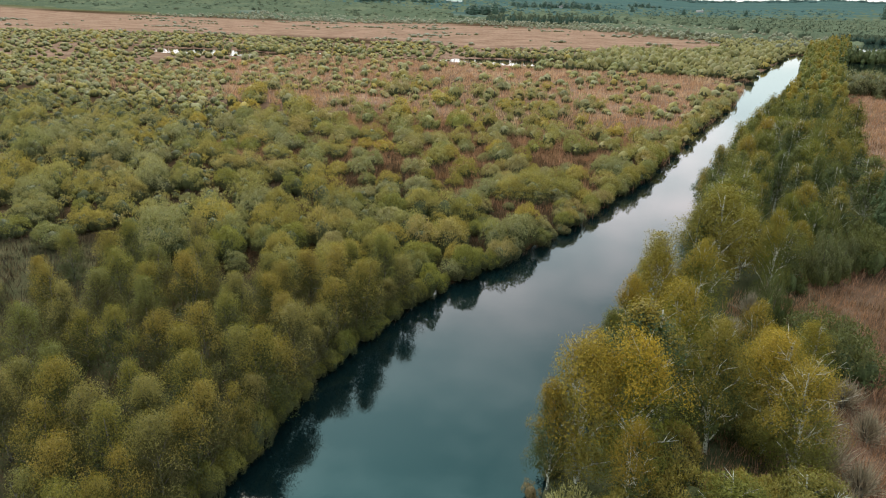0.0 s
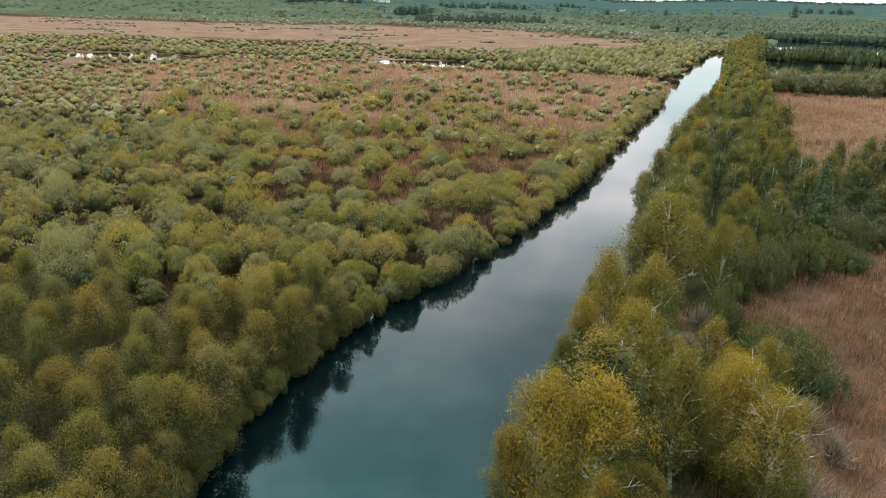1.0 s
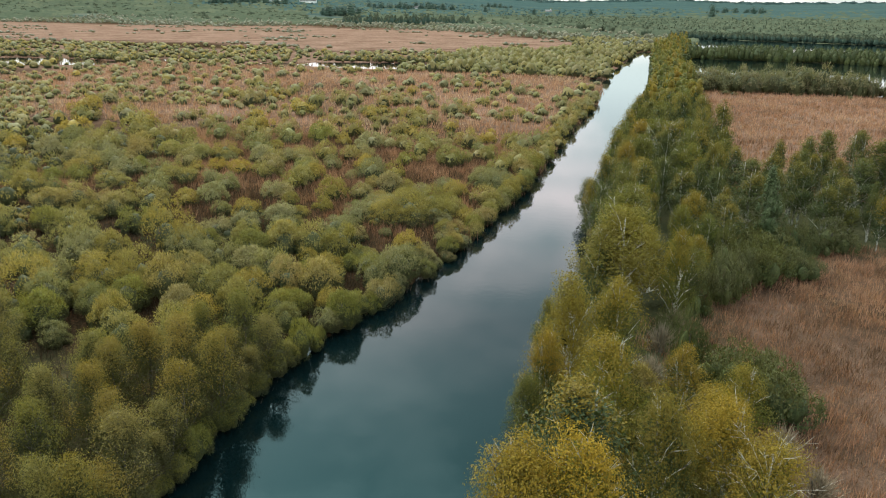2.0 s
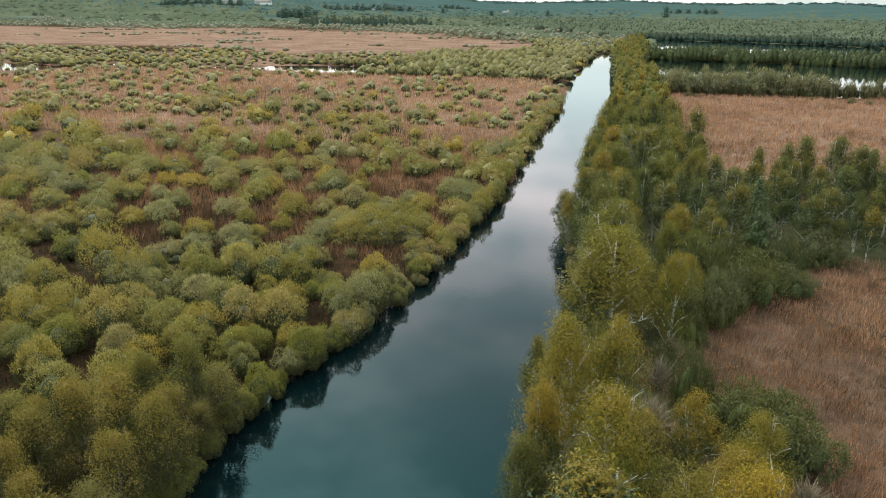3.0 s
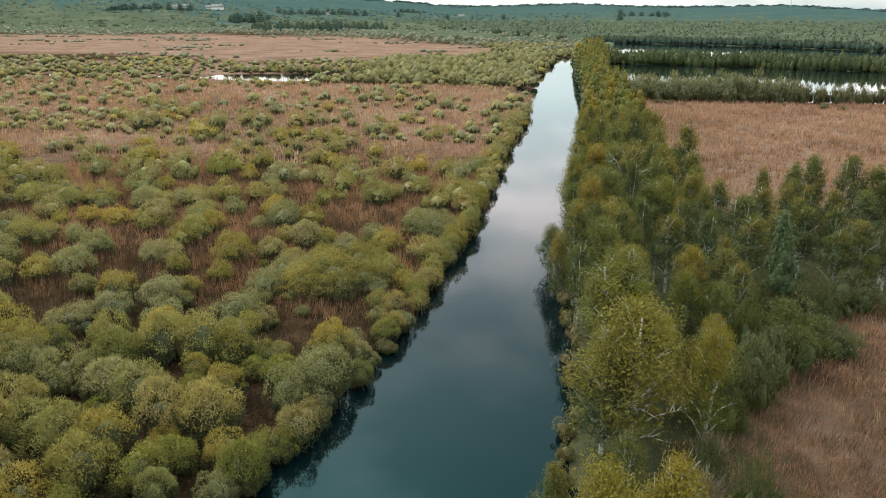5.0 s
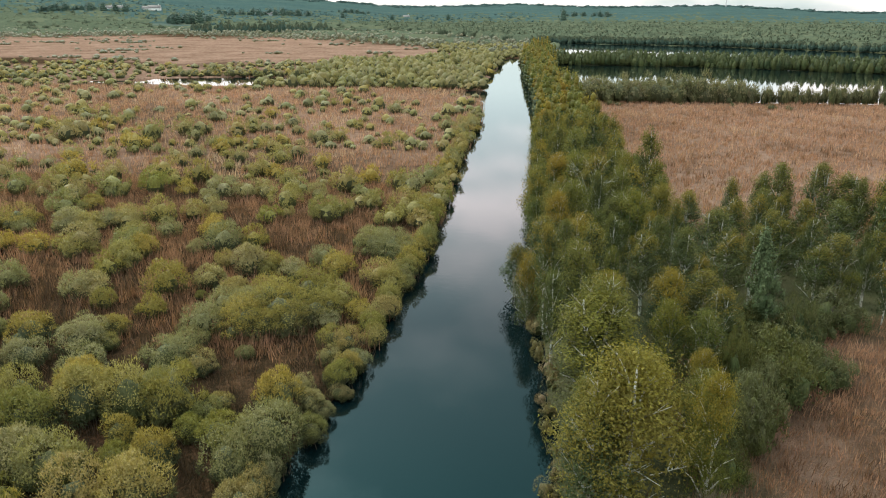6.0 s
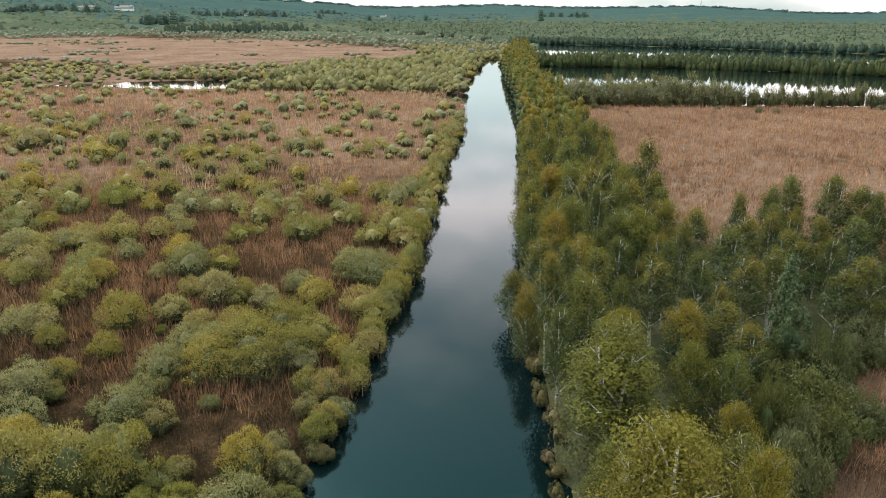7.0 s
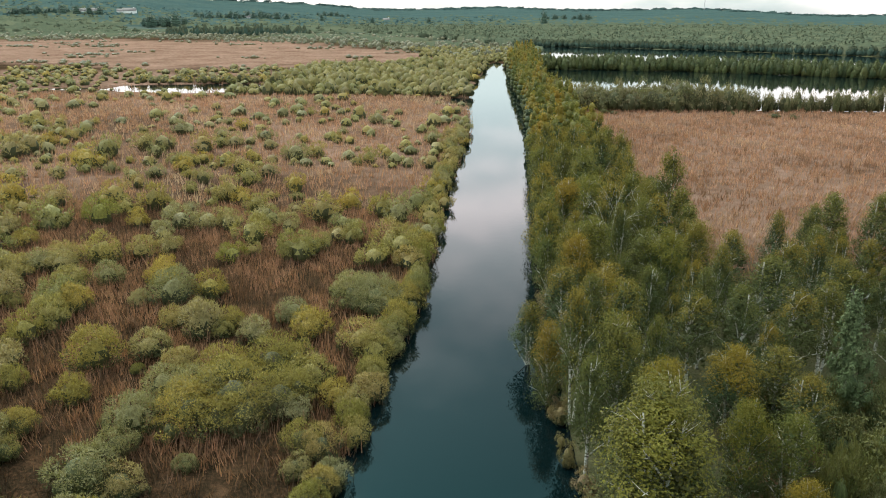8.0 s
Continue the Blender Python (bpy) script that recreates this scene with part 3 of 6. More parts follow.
class Kind:
    """A few shapes of one plant; put() sets one of them down, the first as it is, the rest as copies."""

    def __init__(self, shapes, name, label, category, group):
        self.shapes, self.name, self.label, self.category, self.group = shapes, name, label, category, group
        self.first = {}

    def put(self, k, x, y, z, size, tall=1.0, label="", turn=None):
        """Shape k at a place; size scales it all, tall its height besides."""
        k %= len(self.shapes)
        m = pose(x, y, z, 0, 0, rng.uniform(0, 360) if turn is None else turn) @ Matrix.Diagonal((size, size, size * tall, 1))
        if k not in self.first:
            ob = self.first[k] = thing(self.name, self.shapes[k], self.label, self.category, self.group)
            ob.matrix_basis = m
        else:
            src = self.first[k]
            keep = src.matrix_basis.copy()
            src.matrix_basis = Matrix.Identity(4)
            ob = copy_thing(src, m)
            src.matrix_basis = keep
        ob["label"] = label or self.label
        return ob


# ---- the plan ----
BANK_Y = np.array([-120, -40, -29, -21, -15, -6, 0, 5, 9, 14, 18, 22, 26, 37, 49, 65, 81, 96, 130, 160, 200, 250, 300, 365, 380])
BANK_L = np.array([-6.0, -6.4, -6.8, -8.6, -9.8, -10.2, -9.8, -9.0, -7.7, -6.7, -6.4, -6.1, -5.5, -5.5, -4.6, -4.6, -4.9, -5.2, -4.6, -5.2, -7.6, -8.6, -7.2, -6.2, -3.5])
BANK_R = np.array([7.0, 7.0, 7.0, 7.0, 7.0, 7.0, 7.0, 7.0, 7.0, 7.0, 7.0, 7.0, 6.8, 6.2, 6.2, 6.6, 6.9, 7.2, 7.6, 7.6, 6.8, 4.6, 3.4, 2.2, -1.5])


def wav(x, y, s, seed=0.0):
    """Smooth noise between about -1 and 1 from a few sines."""
    return (np.sin(x * s + seed) * np.cos(y * s * 1.13 + seed * 2.1) + np.sin(x * s * 2.3 + y * s * 1.7 + seed * 3.3) * 0.6
            + np.sin(y * s * 3.9 - x * s * 3.1 + seed) * 0.35) / 1.6


def island_near(x):
    """Near shore of the wooded island between the eastern pools."""
    return np.interp(x, [20, 83, 126, 154, 320], [336, 327, 307, 289, 196])


def far_shore(x):
    """Far shore of the eastern pools."""
    return np.interp(x, [20, 43, 130, 190, 229, 320], [590, 579, 535, 482, 445, 376])


def water_depth(x, y):
    """Metres inside the nearest water's edge (negative on land)."""
    x, y = np.asarray(x, float), np.asarray(y, float)
    left, right = np.interp(y, BANK_Y, BANK_L), np.interp(y, BANK_Y, BANK_R)
    wob = 0.5 * wav(x * 0, y, 0.55, 1.0)
    d = np.minimum(np.minimum(x - left + wob, right - x + wob * 0.5), 380 - y)
    # bay on the left bank, the left-hand pools and the pools behind the right-hand meadow
    d = np.maximum(d, np.minimum(4.8 - np.abs(x + 9), 9 - np.abs(y - 204)) + wob)
    for cx, cy, hx, hy in ((-107, 237, 30, 16), (-144, 231, 9, 5), (-250, 205, 40, 17), (-190, 232, 14, 5)):
        d = np.maximum(d, (1 - np.hypot((x - cx) / hx, (y - cy) / hy)) * hy + 2.0 * wav(x, y, 0.14, 2.0))
    d = np.maximum(d, np.minimum(np.minimum(x - 19, 320 - x), np.minimum(y - np.interp(x, [50, 62], [198, 189]), island_near(x) - y)) + 1.5 * wav(x, y, 0.1, 4.0))
    d = np.maximum(d, np.minimum(np.minimum(x - 21, 320 - x), np.minimum(y - island_near(x) - 16, far_shore(x) - y)) + 1.5 * wav(x, y, 0.08, 5.0))
    d = np.maximum(d, np.minimum(np.minimum(x - 420, 720 - x), np.minimum(y - 1290, 1560 - y)) + 30 * wav(x, y, 0.012, 6.0))
    return d


def relief(x, y):
    """Height of the distant hills."""
    dist = np.hypot(x, y)
    az = np.arctan2(x, np.maximum(y, 1.0))
    rise = np.clip((dist - 1000) / 2600, 0, 1)
    rise = rise * rise * (3 - 2 * rise)
    top = 34 + 70 * np.clip(-az * 2.1 + 0.08, 0, 1.15) + 14 * np.sin(az * 9 + 0.6) + 7 * np.sin(az * 23 + 1.9)
    return np.where(y > 0, rise * top, 0)


def bearing(x, y):
    return np.degrees(np.arctan2(x, np.maximum(y, 1.0)))


def far_in(x, y):
    """Near edge of the pale meadow, as a distance, by bearing."""
    return np.interp(bearing(x, y), [-62, -52, -36, -26, -13, -4, 0], [600, 520, 428, 318, 344, 383, 390])


def far_out(x, y):
    """Far edge of the pale meadow."""
    return np.interp(bearing(x, y), [-62, -50, -36, -25, -13, -5, 0], [1500, 1150, 880, 880, 640, 490, 470])


def ground_z(x, y):
    d = water_depth(x, y)
    t = np.clip((-d + 0.2) / 1.1, 0, 1)
    land = 0.3 + 0.12 * wav(x, y, 0.5, 3.0)
    return -0.9 + (land + 0.9) * t * t * (3 - 2 * t) + relief(x, y)


def gz(x, y):
    return float(ground_z(x, y))


def axis(points):
    """Grid lines from (start, step) pairs, the last pair ending it."""
    out = []
    for (a, st), (b, _) in zip(points, points[1:]):
        out.append(np.arange(a, b - st * 0.3, st))
    return np.concatenate(out + [[points[-1][0]]])


gx = axis([(-4600, 250), (-1600, 90), (-700, 30), (-290, 8), (-60, 4), (-14, 0.9), (12, 3), (160, 10), (430, 40), (800, 90), (1700, 250), (4600, 0)])
gy = axis([(-900, 120), (-180, 12), (-60, 2.0), (130, 3.5), (300, 5), (520, 25), (1200, 60), (2000, 120), (4700, 0)])
X, Y = np.meshgrid(gx, gy)
Z = ground_z(X, Y)
nx, ny = len(gx), len(gy)
ii = np.arange(nx * ny).reshape(ny, nx)
F = np.stack([ii[:-1, :-1], ii[:-1, 1:], ii[1:, 1:], ii[1:, :-1]], -1).reshape(-1, 4)
me = solid("ground", np.stack([X, Y, Z], -1).reshape(-1, 3), F, [GROUND], smooth=True)
RR = np.hypot(X, Y)
pale = np.clip((RR - far_in(X, Y) + 26 * wav(X, Y, 0.05)) / 40, 0, 1) * np.clip((far_out(X, Y) - RR + 90 * wav(X, Y, 0.017, 1)) / 60, 0, 1) * np.clip((-15 - X) / 20, 0, 1)
pale = np.maximum(pale, 0.85 * np.clip((X - 20) / 4, 0, 1) * np.clip((Y - 58) / 15, 0, 1) * np.clip((185 - Y) / 4, 0, 1))
pale = np.maximum(pale, np.where(X < -4, np.clip((Y - 62) / 40, 0, 1) * np.clip((320 - Y) / 20, 0, 1) * np.clip(0.75 + 0.5 * wav(X, Y, 0.045, 2.5), 0, 1), 0))
green = np.where(X < 0, np.clip((RR - far_out(X, Y) + 40 * wav(X, Y, 0.02, 1)) / 60, 0, 1), np.clip((Y - 470) / 60, 0, 1))
green = np.maximum(green, np.clip((X - 5) / 3, 0, 1) * np.clip((19 - X) / 3, 0, 1))
green = np.maximum(green, np.clip((X - 5) / 3, 0, 1) * np.clip((Y - 184) / 4, 0, 1))
green = np.maximum(green, np.clip((X - 5) / 3, 0, 1) * np.clip((Y - 33) / 3, 0, 1) * np.clip((60 - Y) / 3, 0, 1))
green = np.maximum(green, 0.6 * np.clip((-3 - Y) / 8, 0, 1) * (X < 0))
pale = np.maximum(pale, 0.55 * np.clip((X - 15) / 3, 0, 1) * np.clip((36 - Y) / 3, 0, 1) * np.clip(0.8 + 0.5 * wav(X, Y, 0.16, 2.5), 0, 1))
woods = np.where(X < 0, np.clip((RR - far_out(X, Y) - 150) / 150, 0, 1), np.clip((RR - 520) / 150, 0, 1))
cover = np.stack([pale, green, woods, pale * 0 + 1], -1).reshape(-1, 4)
me.color_attributes.new("cover", "FLOAT_COLOR", "POINT").data.foreach_set("color", cover.astype(np.float32).ravel())
tagged(new("ground", me), "flat marsh ground of dry brown reed and sedge", "ground", kind="structure")


def water_sheet(name, x0, y0, x1, y1, label):
    n, m = max(1, int((x1 - x0) / 40)), max(1, int((y1 - y0) / 40))
    xs, ys = np.linspace(x0, x1, n + 1), np.linspace(y0, y1, m + 1)
    XX, YY = np.meshgrid(xs, ys)
    k = np.arange((n + 1) * (m + 1)).reshape(m + 1, n + 1)
    fc = np.stack([k[:-1, :-1], k[:-1, 1:], k[1:, 1:], k[1:, :-1]], -1).reshape(-1, 4)
    tagged(new(name, solid(name, np.stack([XX, YY, XX * 0], -1).reshape(-1, 3), fc, [WATER])), label, "water", kind="structure")


water_sheet("water_canal", -17, -130, 14, 386, "straight canal of still dark teal water")
water_sheet("water_pool_west", -300, 180, -70, 275, "shallow marsh pool reflecting white sky")
water_sheet("water_pools_east", 16, 170, 330, 600, "two long pools of still water divided by woodland")
water_sheet("water_lake", 400, 1260, 740, 1600, "distant lake, a pale streak among woods")

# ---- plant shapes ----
LEAFY = [WILLOW, WILLOW_SHADED]


def bush_shape(seed, lobes, count, leaf, spread, tall=1.0, mats=None):
    r = np.random.default_rng(seed)
    # the closer, finer shapes get more shade-coloured leaves
    v, f, mi = bush_arrays(r, lobes, count, leaf, spread, tall, core=0.42 if lobes > 4 else 0.56, capped=count < 4000, clumps=24 if count < 1600 else 40 + 9 * lobes, low=-0.12 if count < 1600 else 0.1 if count < 4000 else 0.34)
    sv, sf = stool_arrays(r, 0.5 * spread, 0.9 * tall)
    return [("woody_base", solid("bush_base", sv, sf, [BROWN_BARK]), "knotted brown woody base"),
            ("crown", solid("bush_crown", v, f, mats or LEAFY, mi, smooth=True), "")]


def tree_shape(seed, mats, barkm, split=False, bare=False, **kw):
    """Parts of a tree; split: the limbs are meshes of their own."""
    r = np.random.default_rng(seed)
    trunks, arms, (cv, cf, ci) = birch_arrays(r, **kw) if "clusters" in kw else tree_arrays(r, **kw)
    if split:
        out = [("trunk", solid("tree_trunk", *tubes(trunks, 7), [barkm], smooth=True), "")]
        for a in arms:
            out.append(("limb", solid("tree_limb", *tubes(a, 4), [barkm], smooth=True), ""))
    else:
        out = [("trunk", solid("tree_trunk", *tubes(trunks + [q for a in arms for q in a[:1]], 4), [barkm], smooth=True), "")]
    if not bare:
        out.append(("crown", solid("tree_crown", cv, cf, mats, ci, smooth=True), ""))
    return out


GREENER, GOLDEN_LEAF, SILVERY = [WILLOW_GREEN, WILLOW_SHADED], [WILLOW_GOLD, WILLOW_SHADED], [WILLOW_PALE, WILLOW_SHADED]
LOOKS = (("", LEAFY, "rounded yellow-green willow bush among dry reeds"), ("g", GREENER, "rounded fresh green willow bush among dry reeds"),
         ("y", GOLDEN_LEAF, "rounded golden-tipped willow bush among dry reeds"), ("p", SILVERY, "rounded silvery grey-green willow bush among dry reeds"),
         ("b", [BROWN_SHRUB, WILLOW_SHADED], "rounded pale brown budding bush at the water's edge"))
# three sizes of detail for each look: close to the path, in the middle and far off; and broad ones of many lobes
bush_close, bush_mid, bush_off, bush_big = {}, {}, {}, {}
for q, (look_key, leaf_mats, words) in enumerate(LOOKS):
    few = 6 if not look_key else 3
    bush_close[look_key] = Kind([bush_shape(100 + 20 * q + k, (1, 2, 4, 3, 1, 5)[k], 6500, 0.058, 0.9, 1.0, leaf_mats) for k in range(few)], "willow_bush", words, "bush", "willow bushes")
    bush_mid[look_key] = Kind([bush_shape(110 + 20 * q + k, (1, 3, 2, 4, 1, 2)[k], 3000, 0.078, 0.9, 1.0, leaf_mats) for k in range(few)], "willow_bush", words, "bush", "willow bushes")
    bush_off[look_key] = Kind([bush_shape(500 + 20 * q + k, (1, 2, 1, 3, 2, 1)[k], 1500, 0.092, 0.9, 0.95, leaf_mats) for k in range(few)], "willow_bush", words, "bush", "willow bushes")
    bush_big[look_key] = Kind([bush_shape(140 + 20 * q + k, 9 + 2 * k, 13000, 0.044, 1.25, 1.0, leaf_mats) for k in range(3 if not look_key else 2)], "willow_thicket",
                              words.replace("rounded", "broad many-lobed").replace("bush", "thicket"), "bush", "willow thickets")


bank_willow = Kind(bush_close["g"].shapes, "bank_willow", "low olive green willow overhanging the water's edge", "bush", "willows at the waterline")
far_set = []


def put_willow(k, x, y, rad, look_key="", tall=1.0, label=""):
    """A willow of the detail that its place asks for."""
    z = max(0.05, gz(x, y)) - 0.05
    if y > 72:
        far_set.append((x, y, z, rad / 0.8, tall))
        return None
    if rad > 2.2 and y < 62:
        return bush_big[look_key].put(k, x, y, z, rad / 1.05, 0.95 * tall, label)
    kind = bush_close if y < 28 else bush_mid if y < 58 else bush_off
    return kind[look_key].put(k, x, y, z, rad / 0.8, tall, label)


birch_mats, alder_mats, dark_mats = [BIRCH, BIRCH_SHADED], [ALDER, ALDER_SHADED], [BIRCH_DEEP, BIRCH_SHADED]
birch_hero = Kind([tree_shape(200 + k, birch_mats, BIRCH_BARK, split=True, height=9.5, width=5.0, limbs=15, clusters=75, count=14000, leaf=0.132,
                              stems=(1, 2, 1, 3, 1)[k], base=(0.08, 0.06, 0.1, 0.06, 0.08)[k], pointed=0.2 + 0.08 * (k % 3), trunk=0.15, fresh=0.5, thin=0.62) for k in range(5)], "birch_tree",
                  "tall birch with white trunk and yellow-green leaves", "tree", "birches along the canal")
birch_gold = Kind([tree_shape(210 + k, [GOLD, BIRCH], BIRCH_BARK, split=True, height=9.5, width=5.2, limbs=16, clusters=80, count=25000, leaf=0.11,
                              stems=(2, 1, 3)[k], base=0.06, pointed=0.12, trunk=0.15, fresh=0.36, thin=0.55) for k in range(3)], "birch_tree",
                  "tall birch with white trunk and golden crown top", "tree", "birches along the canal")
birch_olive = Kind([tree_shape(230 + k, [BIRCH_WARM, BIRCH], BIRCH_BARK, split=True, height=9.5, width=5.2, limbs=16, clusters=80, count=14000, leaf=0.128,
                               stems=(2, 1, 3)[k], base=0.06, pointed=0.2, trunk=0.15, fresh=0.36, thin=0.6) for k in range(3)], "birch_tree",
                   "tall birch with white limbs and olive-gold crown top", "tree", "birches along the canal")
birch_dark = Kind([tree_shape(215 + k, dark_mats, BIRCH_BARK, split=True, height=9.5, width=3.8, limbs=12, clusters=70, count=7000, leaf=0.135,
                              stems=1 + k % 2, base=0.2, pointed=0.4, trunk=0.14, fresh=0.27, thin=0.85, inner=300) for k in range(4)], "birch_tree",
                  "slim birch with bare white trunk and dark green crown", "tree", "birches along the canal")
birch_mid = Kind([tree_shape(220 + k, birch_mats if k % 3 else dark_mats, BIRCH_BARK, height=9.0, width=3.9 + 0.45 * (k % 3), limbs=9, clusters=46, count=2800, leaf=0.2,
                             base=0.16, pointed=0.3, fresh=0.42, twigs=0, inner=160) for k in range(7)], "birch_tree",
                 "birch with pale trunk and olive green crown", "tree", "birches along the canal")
alder_near = Kind([tree_shape(240 + k, alder_mats, BROWN_BARK, height=6.4, width=4.5, limbs=14, clusters=64, count=11500, leaf=0.096, base=0.05,
                              stems=1 + k % 2, pointed=(0.5, 0.78, 0.62, 0.85, 0.45, 0.7)[k], trunk=0.075, fresh=0.42, thin=0.2, inner=420, twigs=2, drop=0.2) for k in range(6)], "alder_tree",
                  "young alder with thin light green spring leaves", "tree", "young alders on the bank")
sallow = Kind([bush_shape(160 + k, 9 + k % 4, 6500, 0.068, 1.3, 1.0, [SALLOW, BIRCH_SHADED]) for k in range(5)], "sallow_bush",
              "grey-green sallow bush at the edge of the birches", "bush", "sallow bushes")
brown_shrub = Kind([bush_shape(170 + k, 2 + k % 3, 1100, 0.10, 1.0, 1.1, [BROWN_SHRUB, WILLOW_SHADED]) for k in range(4)], "brown_shrub",
                   "brownish budding shrub at the water's edge", "bush", "brown bank shrubs")

# ---- right bank: birches ----
placed = []


def free(x, y, gap):
    for a, b, g in placed:
        if (a - x) ** 2 + (b - y) ** 2 < (0.5 * (g + gap)) ** 2:
            return False
    placed.append((x, y, gap))
    return True


# x, y, height, crown width
GOLDEN = [
    (8.9, -19.6, 8.6, 4.8), (11.2, -18.8, 8.7, 5.2), (16.8, -9.0, 6.0, 4.4), (16.7, -12.1, 7.5, 4.4), (18.3, -14.3, 7.0, 4.8)]
OLIVE = [
    (11.2, 25.7, 7.5, 4.0), (16.5, 19.8, 5.0, 3.2), (12.2, 15.1, 7.0, 4.8), (10.6, 10.6, 9.3, 7.2), (14.8, 11.4, 8.0, 3.4), (18.4, -3.8, 5.0, 3.5),
    (8.7, -3.6, 9.0, 4.5), (11.2, -2.1, 8.5, 4.2), (11.3, -8.3, 8.0, 4.9)]
HERO_NEAR = [
    (7.6, -20.6, 6.4, 2.4),
    (10.0, 20.4, 8.0, 7.0), (9.1, 14.1, 6.0, 3.4), (15.4, 15.1, 6.0, 4.5), (10.4, 21.8, 8.5, 6.6), (9.2, 9.9, 8.0, 4.7), (8.0, -7.7, 7.5, 3.0),
    (7.4, -9.3, 6.0, 3.0), (15.3, -3.3, 5.5, 3.6), (14.1, -13.8, 8.2, 3.9), (16.2, -21.5, 4.5, 4.7), (19.3, -19.7, 4.5, 4.9)]
HERO_FAR = [
    (10.4, 49.0, 8.5, 5.0), (8.5, 47.8, 8.5, 4.6), (8.7, 45.5, 8.0, 4.1), (17.1, 63.2, 8.5, 4.7), (15.8, 57.7, 8.0, 4.3), (14.9, 50.0, 7.0, 5.2), (16.1, 48.3, 8.0, 5.0),
    (19.0, 50.6, 8.0, 4.3), (10.7, 41.9, 7.0, 6.0), (6.0, 34.1, 7.0, 3.2), (9.4, 29.2, 8.5, 4.7), (16.3, 30.3, 6.5, 4.3), (15.1, 23.9, 6.5, 3.4), (17.2, 23.7, 6.0, 3.8),
    (11.7, 66.8, 8.0, 5.4), (9.4, 65.0, 8.0, 5.2)]
DARK_NEAR = [
    (21.0, 47.7, 8.0, 4.5), (18.5, 36.7, 7.5, 4.0), (15.3, 35.8, 7.5, 4.0), (7.3, 40.8, 7.0, 4.1), (19.0, 30.8, 6.0, 4.4), (19.4, 27.7, 6.0, 3.6), (24.9, 46.2, 8.0, 4.0),
    (29.9, 54.9, 8.5, 3.7), (32.1, 56.5, 9.0, 5.3), (35.3, 54.5, 9.5, 4.8), (37.9, 54.0, 9.0, 5.8), (29.0, 51.2, 7.5, 4.0)]
DARK_FAR = [
    (32.3, 49.4, 7.0, 4.0), (27.3, 43.1, 7.5, 3.9), (31.0, 43.5, 7.0, 3.2), (34.5, 47.0, 7.5, 5.2), (38.4, 52.2, 8.5, 3.7), (22.3, 42.7, 7.5, 5.3), (22.2, 37.0, 7.5, 4.1),
    (24.5, 37.9, 7.5, 3.6), (27.7, 41.7, 7.0, 3.9), (31.0, 37.9, 7.0, 4.5), (29.3, 37.3, 6.5, 3.7), (5.0, 39.4, 6.0, 3.4), (6.7, 1.2, 6.5, 2.8), (10.6, -15.6, 9.2, 5.6)]
for kind, rows, ref in ((birch_gold, GOLDEN, 5.2), (birch_olive, OLIVE, 5.2), (birch_hero, HERO_NEAR, 5.0), (birch_hero, HERO_FAR, 5.0), (birch_dark, DARK_NEAR, 3.8), (birch_dark, DARK_FAR, 3.8)):
    for k, (x, y, h, wd) in enumerate(rows):
        placed.append((x, y, wd * 0.75))
        kind.put(k, x, y, gz(x, y) - 0.1, wd / ref, h / 9.5 * ref / wd)


def scatter(kind, n, xr, yr, gap, h0, ref, test, tall=(0.8, 1.25)):
    for _ in range(n):
        x, y = rng.uniform(*xr), rng.uniform(*yr)
        if test(x, y) and water_depth(x, y) < -0.4 and free(x, y, gap * rng.uniform(0.65, 1.4)):
            kind.put(int(rng.integers(0, 99)), x, y, gz(x, y) - 0.1, h0 * rng.uniform(0.72, 1.12) / ref, rng.uniform(*tall))


def strip_r(y):
    """Eastern edge of the trees along the right bank."""
    return np.interp(y, [-60, -20, 0, 25, 33, 60, 120, 175, 240, 380], [17, 17, 15.5, 16.5, 20, 21, 19, 18, 15, 11])


y = 26.0
while y < 112:
    x = float(np.interp(y, BANK_Y, BANK_R)) + rng.uniform(0.2, 0.9)
    if free(x, y, 1.8):
        (birch_dark if y < 40 else birch_mid).put(int(rng.integers(0, 99)), x, y, gz(x, y) - 0.1, rng.uniform(0.6, 0.9), rng.uniform(0.95, 1.2))
    y += rng.uniform(1.6, 3.0)
scatter(birch_hero, 120, (7.6, 17), (-24, 30), 3.0, 6.2, 9.5, lambda x, y: x < strip_r(y) - 3 and not (-20 < y < -3 and x > 11.5), (1.0, 1.3))
scatter(birch_dark, 500, (7.5, 42), (28, 58), 2.4, 7.2, 9.5,
        lambda x, y: x < strip_r(y) or (36 + 0.12 * (x - 20) < y < 50 + 0.25 * (x - 19) + 2 * math.sin(x)), (0.95, 1.2))
scatter(birch_mid, 3000, (7.5, 68), (34, 112), 2.5, 8.4, 9.0,
        lambda x, y: x < strip_r(y) or (x > 36 and 36 + 0.12 * (x - 20) < y < 50 + 0.25 * (x - 19) + 2 * math.sin(x)))

# ---- shrubs under and beside the birches ----
# x, y, height, width
SALLOWS = [
    (18.9, 22.1, 5.5, 2.8), (25.6, 30.4, 5.0, 3.4), (23.9, 27.8, 3.8, 5.9), (25.5, 25.8, 3.0, 4.3), (20.3, 21.2, 4.0, 3.2), (15.5, 3.7, 5.0, 2.8), (18.5, 1.2, 4.0, 6.1),
    (18.7, 17.5, 5.0, 4.3), (21.7, 23.8, 5.0, 6.2), (20.2, 0.4, 4.0, 6.3),
    (29.5, 35.0, 3.6, 5.5), (27.0, 33.0, 3.2, 4.5), (22.0, 31.5, 4.0, 3.6), (18.6, 31.5, 4.0, 3.6), (14.4, 8.3, 2.6, 2.6), (16.5, 13.5, 3.0, 3.0)]
